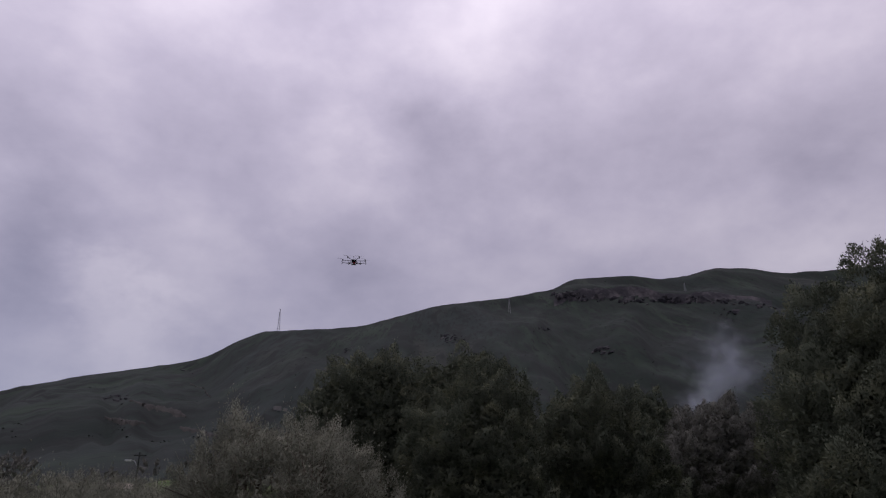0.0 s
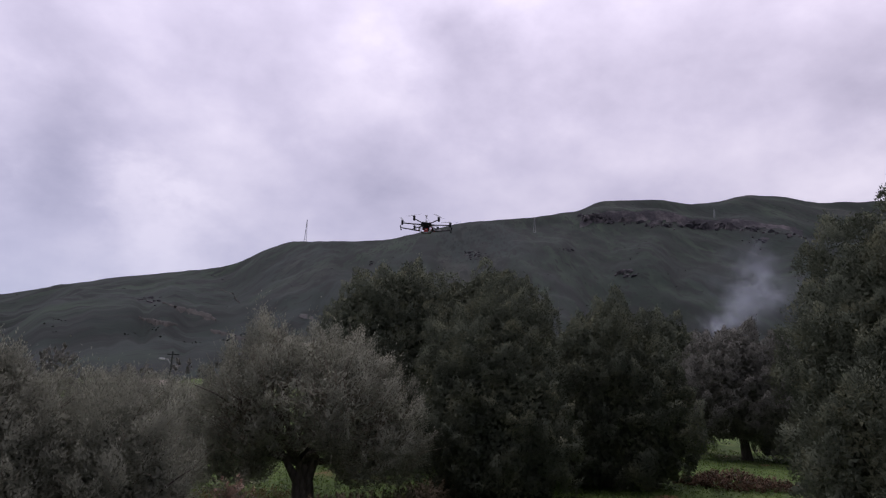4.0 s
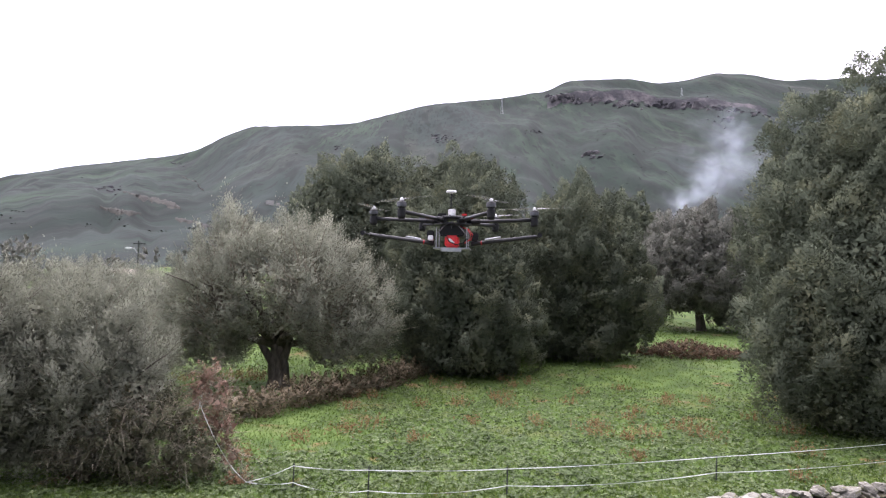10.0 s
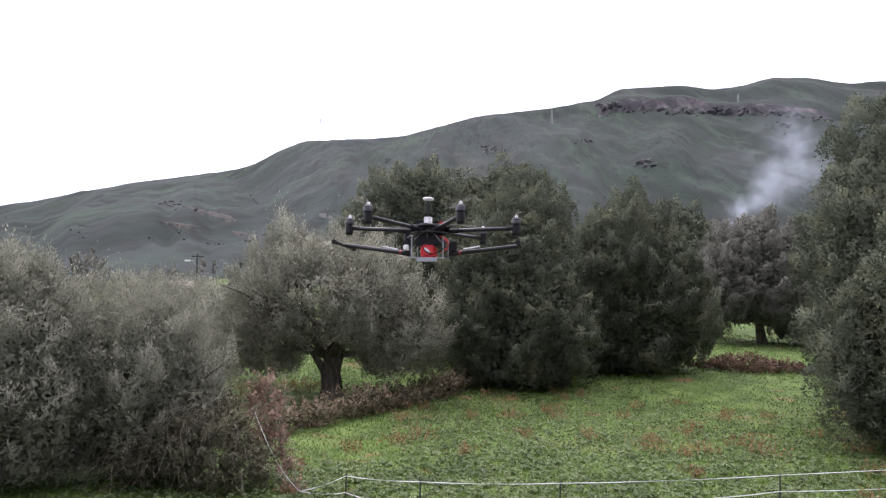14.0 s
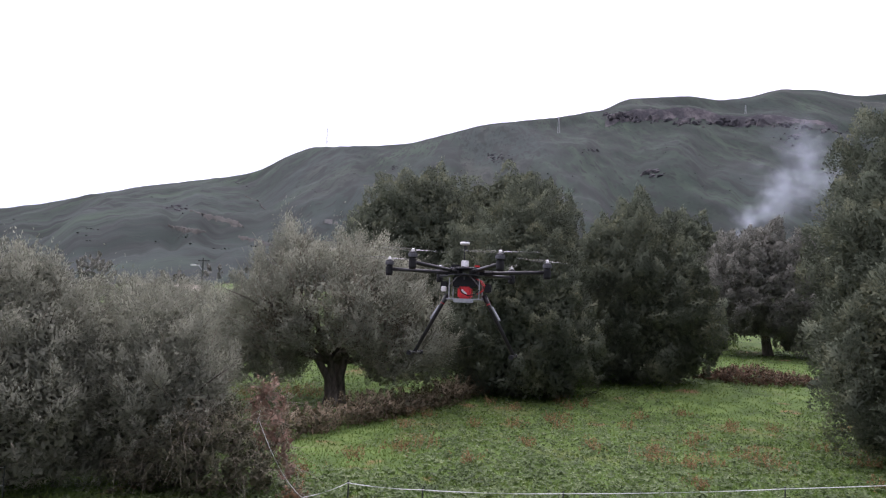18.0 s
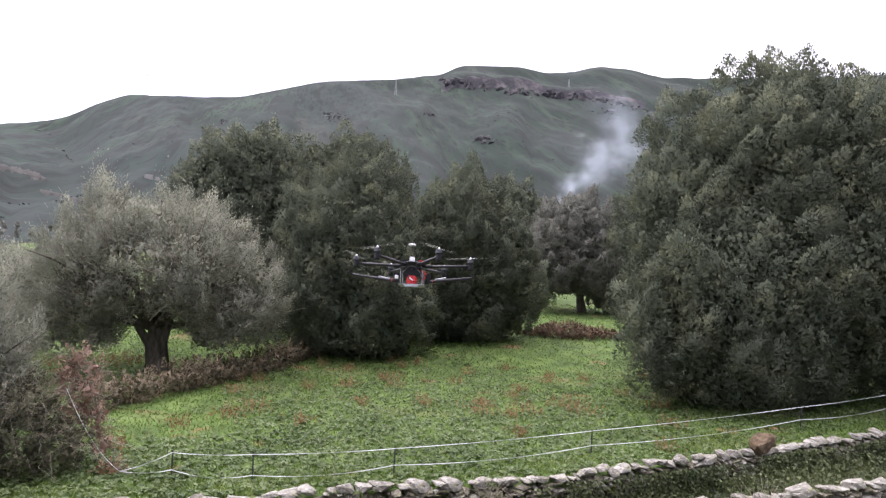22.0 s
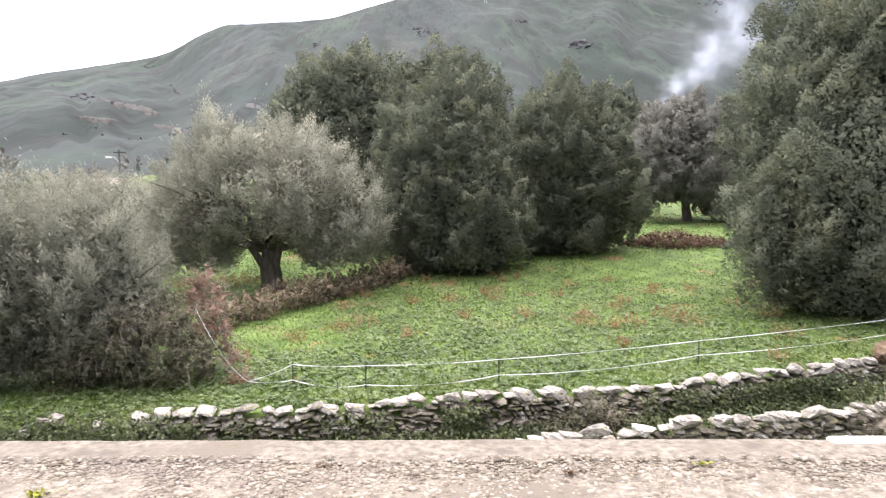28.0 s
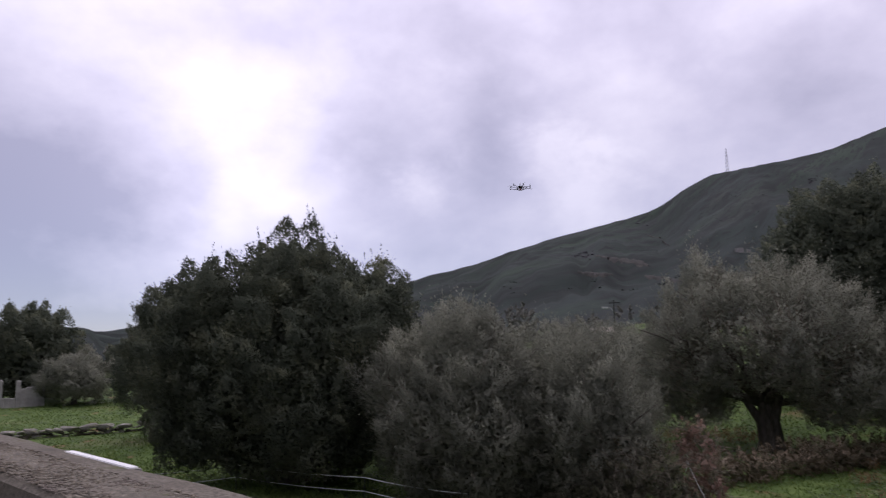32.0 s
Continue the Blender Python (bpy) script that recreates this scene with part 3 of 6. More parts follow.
def skin(b, n, lo=1.0, hi=1.0, wave=0.0):
    """Points on a mass of foliage, and the way out at each of them."""
    cx, cy, z0, z1, rx, ry, shape = b
    h = z1 - z0
    u = rng.random(4 * n)
    r = outline(shape, u)
    slope = (outline(shape, np.minimum(u + 0.03, 1)) - outline(shape, np.maximum(u - 0.03, 0))) / 0.06 * (rx + ry) / 2 / h
    k = rng.random(4 * n) < (r + 0.06) * np.sqrt(1 + slope ** 2) / 2.2
    u, r, slope = u[k][:n], r[k][:n], slope[k][:n]
    t = rng.uniform(0, 2 * math.pi, len(u))
    f = rng.uniform(lo, hi, len(u))
    if wave:
        o = rng.uniform(0, 6.28, 4)
        f *= 1 + wave * (np.sin(3 * t + 4 * u + o[0]) + np.sin(5 * t - 6 * u + o[1]) + 0.7 * np.sin(9 * u + 2 * t + o[2]))
    p = np.stack([cx + rx * r * f * np.cos(t), cy + ry * r * f * np.sin(t), z0 + h * (0.5 + (u - 0.5) * (0.72 + 0.28 * f))], 1)
    d = np.stack([np.cos(t) / rx, np.sin(t) / ry, -slope / ((rx + ry) / 2)], 1)
    return p, d / np.linalg.norm(d, axis=1)[:, None]


def skin_area(b):
    cx, cy, z0, z1, rx, ry, shape = b
    u = np.linspace(0, 1, 60)
    r = outline(shape, u) * (rx + ry) / 2
    return float((2 * math.pi * (r[1:] + r[:-1]) / 2 * np.hypot(np.diff(r), np.diff(u) * (z1 - z0))).sum())


def canopy(masses, leaf, width, r, tall=1.55, cover=0.38, upright=0.7, sprigs=0.5, gaps=0.06, wave=0.085, close=1.5, floor=0.0, sprig_len=0.35, soft=0.12):
    """Leaf corners of a crown: billows of radius r crowd the skin of the masses, each one a shell of small leaves, with
    sprigs on top, dark hollows between them and larger leaves that close the crown within."""
    C, D = [], []
    for k, b in enumerate(masses):
        p, d = skin(b, int(skin_area(b) * 9 / (r * r)), 0.9, 1.03, wave)
        keep = p[:, 2] > floor + r * 0.5
        for m, o in enumerate(masses):
            if m != k:
                keep &= inside_of(o, p) > 0.86
        C.append(p[keep])
        D.append(d[keep])
    C, D = np.concatenate(C), np.concatenate(D)
    k = rng.permutation(len(C))
    C, D = C[k], D[k]
    k = spaced(C, r * 1.42)
    k = k[rng.random(len(k)) >= gaps]
    C, D = C[k], D[k]
    n = len(C)
    R = r * np.exp(rng.normal(-0.05, 0.34, n)).clip(0.45, 1.9)
    C = C - D * (R * rng.uniform(0.2, 0.75, n))[:, None] + rng.normal(0, 0.22 * r, (n, 3))
    A = D * 0.5 + np.array([0, 0, upright]) + rng.normal(0, 0.24, (n, 3))
    A /= np.linalg.norm(A, axis=1)[:, None]
    per = np.maximum(8, cover * 9.0 * R * R * tall / (leaf * width * 0.5)).astype(int)
    w = np.repeat(np.arange(n), per)
    d = rng.normal(0, 1, (len(w), 3))
    d /= np.linalg.norm(d, axis=1)[:, None]
    lean = D[w] * 0.7 + np.array([0, 0, 0.45])
    back = (d * lean).sum(1) < -0.25
    d[back] *= -1
    k1, k2 = rng.normal(0, 3.2, (n, 3)), rng.normal(0, 3.2, (n, 3))
    lump = np.sin((d * k1[w]).sum(1)) * 0.6 + np.sin((d * k2[w]).sum(1) + 2.0) * 0.6
    rho = 1.02 - np.abs(rng.normal(0, soft, len(w))) * np.sign(rng.random(len(w)) - 0.1) + 0.17 * lump
    along = (d * A[w]).sum(1)
    q = d - A[w] * along[:, None]
    p = C[w] + (q * (1 - 0.5 * np.maximum(along, 0))[:, None] + A[w] * (along * np.where(along > 0, tall, 0.9))[:, None]) * (R[w] * rho)[:, None]
    k = p[:, 2] > floor
    w, d, p, lump = w[k], d[k], p[k], lump[k]
    face = d * 0.8 + D[w] * 0.2
    out = [leaves(p, d * 0.7 + A[w] * 0.55, leaf, width, 0.3, face, True, 0.16)]
    nrm = [face + rng.normal(0, 0.08, face.shape)]
    # sprigs
    top = np.flatnonzero((rng.random(n) < sprigs) & (D[:, 2] > -0.15))
    for _ in range(3):
        m = 11
        d = A[top] * 0.9 + rng.normal(0, 0.45, (len(top), 3))
        d /= np.linalg.norm(d, axis=1)[:, None]
        base = C[top] + d * (R[top] * 0.85)[:, None]
        ax = d * 0.5 + np.array([0, 0, 0.8])
        t = rng.random((len(top), m, 1))
        hh = sprig_len * rng.uniform(0.4, 1.2, (len(top), 1, 1))
        q = base[:, None] + ax[:, None] * t * hh + rng.normal(0, 0.035 + 0.02 * r, (len(top), m, 3)) * (1.25 - t)
        q = q.reshape(-1, 3)
        ax = np.repeat(ax, m, 0)
        out.append(leaves(q, ax, leaf * 1.1, width, 0.4, tri=True))
        nrm.append(np.repeat(d, m, 0) * 0.6 + rng.normal(0, 0.4, q.shape) + [0, 0, 0.2])
    # the closing layers within
    big, wide = leaf * 2.6, 0.7 if width > leaf * 0.5 else 0.42
    for b in masses:
        for lo, hi in ((0.68, 0.84), (0.42, 0.64)):
            p, d = skin(b, int(skin_area(b) * close / (big * big * wide * 0.5)), lo, hi, 0.0)
            k = p[:, 2] > floor
            for o in masses:
                if o is not b:
                    k &= inside_of(o, p) > 0.45
            p, d = p[k], d[k]
            out.append(leaves(p, rng.normal(0, 1, p.shape), big, big * wide, tri=True))
            nrm.append(d + rng.normal(0, 0.3, d.shape))
    nrm = np.concatenate(nrm)
    return np.concatenate(out), nrm / np.linalg.norm(nrm, axis=1)[:, None]


def limbs_of(masses, base, radius, seed, fork=0.3, count=9, reach=0.75, stems=1):
    """A trunk and its limbs as separate bent tubes that reach into the crown."""
    g = np.random.default_rng(seed)
    B = Vector(base)
    b0 = masses[0]
    f = Vector((b0[0] * 0.35, b0[1] * 0.35, b0[3] * fork))
    mid = (B + f) / 2 + Vector((g.normal(0, 0.12), g.normal(0, 0.12), 0))
    trunk = tube([B - Vector((0, 0, 0.25)), B + Vector((0, 0, 0.12)), mid, f, f + Vector((0.05, 0, radius))], [radius * 1.75, radius * 1.25, radius, radius * 0.9, radius * 0.5], 10)
    for k in range(1, stems):
        a = 1.1 + k * 2.2
        o = Vector((math.cos(a), math.sin(a) * 0.7, 0)) * radius * 0.8
        tip = f + Vector((math.cos(a) * 1.1, math.sin(a) * 0.8, g.uniform(0.2, 0.9)))
        trunk = join(trunk, tube([B + o - Vector((0, 0, 0.2)), B + o * 0.9 + Vector((0, 0, 0.35)), B.lerp(f, 0.6) + o * 0.8 + Vector((g.normal(0, 0.08), g.normal(0, 0.08), 0)), tip],
                                 [radius * 0.95, radius * 0.6, radius * 0.5, radius * 0.22], 8))
    out = []
    for k in range(count):
        b = masses[k % len(masses)]
        a, q = k * 2.4 + g.uniform(-0.4, 0.4), g.uniform(reach - 0.35, reach)
        u = g.uniform(0.25, 0.68)
        w = float(outline(b[6], u)) * q
        e = Vector((b[0] + b[4] * w * math.cos(a), b[1] + b[5] * w * math.sin(a), b[2] + (b[3] - b[2]) * u))
        m0 = f.lerp(e, 0.3) + Vector((g.normal(0, 0.2), g.normal(0, 0.2), g.normal(0.1, 0.15)))
        m1 = f.lerp(e, 0.62) + Vector((g.normal(0, 0.25), g.normal(0, 0.25), g.normal(0.1, 0.2)))
        limb = [tube([f - Vector((0, 0, 0.1)), m0, m1, e], [radius * 0.5, radius * 0.32, radius * 0.18, radius * 0.04], 7)]
        for _ in range(4):
            s = m0.lerp(m1, g.uniform(0.0, 1.0)) if g.random() < 0.5 else m1.lerp(e, g.uniform(0, 0.8))
            t = s + (e - f).normalized() * g.uniform(0.2, 0.6) + Vector((g.normal(0, 0.5), g.normal(0, 0.5), g.normal(0.3, 0.4)))
            limb.append(tube([s, s.lerp(t, 0.5) + Vector((g.normal(0, 0.1), g.normal(0, 0.1), 0.12)), t], [radius * 0.17, radius * 0.1, radius * 0.03], 5))
        out.append(join(*limb))
    return trunk, out


def tree(name, x, y, label, masses, mat, radius, seed, fork=0.3, group="", twigs=0, limbs=9, reach=0.75, stems=1, **kw):
    """masses in the tree's own space, z from its foot: centre, foot and top height, half widths, outline."""
    global rng
    rng = np.random.default_rng(seed)
    ob = root(name, x, y, ground_z(x, y), label, "tree", group)
    trunk, arms = limbs_of(masses, (0, 0, 0), radius, seed, fork, limbs, reach, stems)
    part("trunk", mesh_of("trunk", *trunk, M_BARK, True), ob)
    for a in arms:
        part("limb", mesh_of("limb", *a, M_BARK, True), ob)
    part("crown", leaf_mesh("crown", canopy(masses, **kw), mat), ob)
    if twigs:
        vf = []
        for b in masses:
            p, d = skin(b, twigs // len(masses), 0.7, 0.98)
            for c, o in zip(p, d):
                e = c + (o + [0, 0, 0.7] + rng.normal(0, 0.5, 3)) * rng.uniform(0.2, 0.55)
                s = c - (o + [0, 0, 0.5] + rng.normal(0, 0.4, 3)) * rng.uniform(0.3, 0.9)
                vf.append(tube([s, c + rng.normal(0, 0.05, 3), e], [0.017, 0.011, 0.004], 3))
        tagged(part("twig_tangle", mesh_of("twig_tangle", *join(*vf), M_TWIG), ob), kind="stuff")
    return ob


OAK = dict(mat=M_OAK, leaf=0.08, width=0.056)
OLV = dict(mat=M_OLIVE, leaf=0.09, width=0.034, upright=0.8, tall=1.9, sprigs=0.9, soft=0.26)


def plant_trees():
    # wide old olive behind the hedge
    tree("olive_tree", -5.9, 27.6, "wide old olive tree with grey-green leaves and dark forked trunk",
         [(-0.4, 0.2, 2.1, 6.6, 4.2, 3.4, DOME), (-1.8, 0.3, 3.2, 7.1, 2.0, 1.9, OVAL), (2.7, -0.2, 0.9, 5.3, 1.9, 2.1, OVAL), (-3.3, -0.2, 0.7, 5.4, 1.9, 2.0, OVAL), (0.9, 0.4, 3.0, 6.7, 1.9, 1.9, OVAL), (1.3, -2.0, 2.4, 5.4, 1.5, 1.3, OVAL), (-2.2, -1.7, 2.1, 5.2, 1.3, 1.2, OVAL), (2.2, -1.2, 1.2, 4.4, 1.2, 1.1, OVAL), (-2.5, -0.9, 1.1, 4.4, 1.3, 1.1, OVAL)],
         radius=0.36, seed=11, fork=0.27, stems=4, limbs=22, reach=0.68, twigs=1700, r=0.44, gaps=0.26, cover=0.2, close=0.3, floor=0.6, sprig_len=0.5, **OLV)
    tree("evergreen_oak", 1.72, 32.0, "dense dark green evergreen oak with foliage down to the grass",
         [(0, 0, -0.3, 8.9, 3.45, 3.1, OVAL), (0.9, -1.3, -0.2, 6.6, 2.3, 2.1, OVAL), (-0.9, -1.0, 0.0, 7.4, 2.1, 2.0, OVAL)],
         radius=0.3, seed=12, group="oaks across the field", r=0.5, **OAK)
    tree("evergreen_oak", -4.2, 40.5, "tall dark green evergreen oak behind the others",
         [(0, 0, 0, 11.4, 4.5, 3.8, TALL), (-1.9, -0.6, 0.3, 10.1, 2.6, 2.4, TALL), (1.9, -0.6, 0.3, 10.4, 2.4, 2.4, TALL)],
         radius=0.35, seed=13, group="oaks across the field", r=0.6, mat=M_OAK, leaf=0.1, width=0.07, cover=0.24)
    tree("evergreen_oak", 0.4, 42.5, "tall dark green evergreen oak behind the others",
         [(1.4, 0, 0, 12.0, 4.6, 3.8, TALL), (3.6, -0.6, 0.3, 10.0, 2.4, 2.2, TALL), (-0.8, -0.6, 0.3, 11.2, 2.3, 2.2, TALL)],
         radius=0.35, seed=14, group="oaks across the field", r=0.6, mat=M_OAK, leaf=0.1, width=0.07, cover=0.24)
    tree("evergreen_oak", 7.75, 36.5, "dense dark green evergreen oak with foliage down to the grass",
         [(0.4, 0, -0.3, 9.4, 3.8, 3.3, OVAL), (2.0, -0.8, 0.2, 7.6, 2.2, 2.0, OVAL), (-1.3, -1.0, -0.1, 8.2, 2.0, 2.0, OVAL)],
         radius=0.32, seed=15, group="oaks across the field", r=0.54, mat=M_OAK, leaf=0.09, width=0.062)
    tree("grey_leaved_tree", 20.6, 50.0, "grey-leaved tree at the far end of the field",
         [(-0.4, 0, 1.2, 9.0, 4.6, 3.4, DOME), (-2.6, -0.6, 1.3, 7.6, 2.4, 2.2, OVAL), (2.6, -0.4, 0.2, 8.6, 2.4, 2.2, OVAL)],
         mat=M_BACKLEAF, leaf=0.13, width=0.07, radius=0.3, seed=16, r=0.6, twigs=300)
    tree("grey_leaved_bush", 18.2, 53.5, "small bright green bush at the field's far edge",
         [(0, 0, -0.1, 1.7, 0.9, 0.9, DOME)], radius=0.06, seed=34, r=0.3, mat=M_GRASS, leaf=0.1, width=0.06, limbs=4)
    tree("evergreen_oak", 17.2, 60.0, "dark evergreen oak far behind the field",
         [(1.3, 0, 0.5, 10.7, 3.0, 2.8, TALL), (-1.0, 0, 0.5, 9.2, 2.2, 2.2, TALL)], radius=0.3, seed=17, r=0.6, mat=M_OAK, leaf=0.15, width=0.1)
    tree("evergreen_oak", 16.65, 21.3, "huge evergreen oak overhanging the tape fence",
         [(1.2, 1.8, 1.2, 12.8, 5.9, 4.4, TALL), (-1.9, -0.3, -0.9, 7.6, 4.9, 2.9, BULGE), (2.6, -0.5, 1.5, 8.0, 4.8, 2.9, BULGE), (-2.6, 1.5, 2.0, 10.2, 3.0, 3.0, OVAL)],
         radius=0.45, seed=18, r=0.55, mat=M_OAK, leaf=0.078, width=0.054, floor=0.25, sprigs=0.6, cover=0.34)
    tree("evergreen_oak", 23.4, 21.6, "low dark oak thicket beside the huge oak",
         [(0, 0, 0, 5.2, 3.2, 2.6, OVAL)], radius=0.25, seed=33, r=0.5, **OAK)
    tree("evergreen_oak", -17.0, 14.4, "broad evergreen oak with shoots on top beside the olives",
         [(0.1, 0.1, 0.1, 7.4, 3.5, 3.3, DOME), (-1.9, -2.0, 0.4, 6.8, 1.7, 1.7, BULGE), (1.5, 1.9, 0.6, 6.7, 1.9, 1.9, BULGE), (-0.3, -0.2, 2.5, 7.6, 2.4, 2.2, OVAL), (1.9, -0.6, 0.8, 6.4, 1.8, 1.8, BULGE)],
         radius=0.36, seed=19, floor=0.35, r=0.42, mat=M_OAK, leaf=0.068, width=0.048, sprigs=0.85, sprig_len=0.6)
    tree("evergreen_oak", -29.6, 18.2, "smaller evergreen oak behind the broad one",
         [(0, 0, 0.6, 7.5, 2.4, 2.4, TALL)], radius=0.25, seed=20, r=0.5, sprigs=0.8, **OAK)
    tree("olive_tree", -10.5, 14.7, "bushy grey-green olive tree with foliage to the ground",
         [(0, 0, 0.1, 5.2, 2.2, 1.9, BULGE), (-1.8, 0.1, 0.7, 4.6, 1.5, 1.5, BULGE), (0.9, -0.6, 0.2, 4.3, 1.5, 1.3, BULGE), (-0.6, -0.8, 0.3, 3.7, 1.4, 1.1, BULGE)],
         mat=M_OLIVE, leaf=0.068, width=0.024, upright=0.9, tall=2.0, radius=0.2, seed=21, r=0.34, sprigs=1.0, sprig_len=0.5, cover=0.22, soft=0.26, group="bushy olives", twigs=160)
    tree("olive_tree", -7.75, 15.3, "bushy grey-green olive tree with foliage to the ground",
         [(0.3, 0, 0.1, 4.15, 1.7, 1.5, BULGE), (1.2, -0.3, 0.2, 3.2, 0.9, 0.9, BULGE), (-1.0, -0.3, 0.2, 3.9, 1.1, 1.1, BULGE)],
         mat=M_OLIVE, leaf=0.068, width=0.024, upright=0.9, tall=2.0, radius=0.18, seed=22, r=0.3, sprigs=1.0, sprig_len=0.5, cover=0.22, soft=0.26, group="bushy olives", twigs=120)
    tree("olive_tree", -16.0, 40.0, "grey olive tree behind the wide one",
         [(0, 0, 0.2, 3.7, 4.2, 3.0, DOME)], radius=0.25, seed=31, r=0.5, cover=0.2, **OLV)
    tree("olive_tree", -22.0, 43.0, "grey olive tree behind the bushy ones",
         [(0, 0, 0.2, 4.1, 4.0, 3.0, DOME)], radius=0.25, seed=32, r=0.5, cover=0.2, **OLV)
    tree("olive_tree", -52.0, 23.2, "small grey olive tree in the far meadow",
         [(0, 0, 0.5, 3.3, 2.9, 2.3, DOME)], radius=0.2, seed=23, r=0.5, mat=M_OLIVE, leaf=0.15, width=0.06)
    tree("evergreen_oak", -59.0, 23.0, "dark oak at the edge of the far meadow",
         [(0, 0, 0.2, 7.4, 4.2, 3.4, DOME), (-2.5, -2.0, 0.3, 6.4, 2.6, 2.4, DOME)], radius=0.3, seed=24, r=0.7, mat=M_OAK, leaf=0.17, width=0.11)
    tree("evergreen_oak", -52.0, 28.5, "dark oak at the edge of the far meadow",
         [(0, 0, 0.8, 5.4, 2.6, 2.4, DOME)], radius=0.25, seed=25, r=0.6, mat=M_OAK, leaf=0.17, width=0.11)


plant_trees()


def woodland():
    """Scrub and trees at the foot of the hill."""
    global rng
    rng = np.random.default_rng(40)
    out = []
    for k in range(85):
        a = rng.uniform(-66, -18) if k < 50 else rng.uniform(-20, 40)
        d = rng.uniform(72, 130)
        p = az_el(a, 0, d)
        h = rng.uniform(1.3, 2.4) * (0.9 if a < -29 else 0.75 if a < -18 else 1.0)
        z = ground_z(p.x, p.y)
        out.append(crown([(p.x, p.y, z + h * 0.8, h * rng.uniform(0.8, 1.4), h, h), (p.x + h * 0.7, p.y, z + h * 0.6, h * 0.8, h, h * 0.7)],
                         16, 0.6, 0.45, size=0.8, gap=1.5, fill=0.06))
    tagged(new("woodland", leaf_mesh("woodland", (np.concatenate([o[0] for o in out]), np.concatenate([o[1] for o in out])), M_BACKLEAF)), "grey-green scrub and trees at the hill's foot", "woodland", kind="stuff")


woodland()


# ---- undergrowth ----
def bramble(name, x, y, label, lobes, mat, gap, leaf, width, twigs, seed, size=0.24, per=50, twig_len=0.8, twig_mat=None, upright=0.5, sag=0.25):
    global rng
    rng = np.random.default_rng(seed)
    ob = root(name, x, y, ground_z(x, y), label, "bush")
    part("foliage", leaf_mesh("foliage", crown(lobes, per, leaf, width, size=size, gap=gap, floor=0.0, fill=0.7, under=0.5, upright=upright), mat), ob)
    vf = []
    for _ in range(twigs):
        l = lobes[rng.integers(len(lobes))]
        d = rng.normal(0, 1, 3)
        d[2] = abs(d[2]) * 0.8
        d /= np.linalg.norm(d)
        s = np.array(l[:3]) + d * np.array(l[3:]) * rng.uniform(0.3, 0.9)
        e = s + (d + rng.normal(0, 0.5, 3)) * twig_len * rng.uniform(0.4, 1)
        m = (s + e) / 2 + rng.normal(0, 0.12, 3)
        e[2] = max(0.05, e[2] - sag * twig_len * rng.random())
        vf.append(tube([s, s * 0.6 + m * 0.4 + rng.normal(0, 0.05, 3), m + rng.normal(0, 0.06, 3), e], [0.0055, 0.0048, 0.004, 0.0018], 3))
    if vf:
        part("twig_tangle", mesh_of("twig_tangle", *join(*vf), twig_mat or M_TWIG), ob)
    return ob


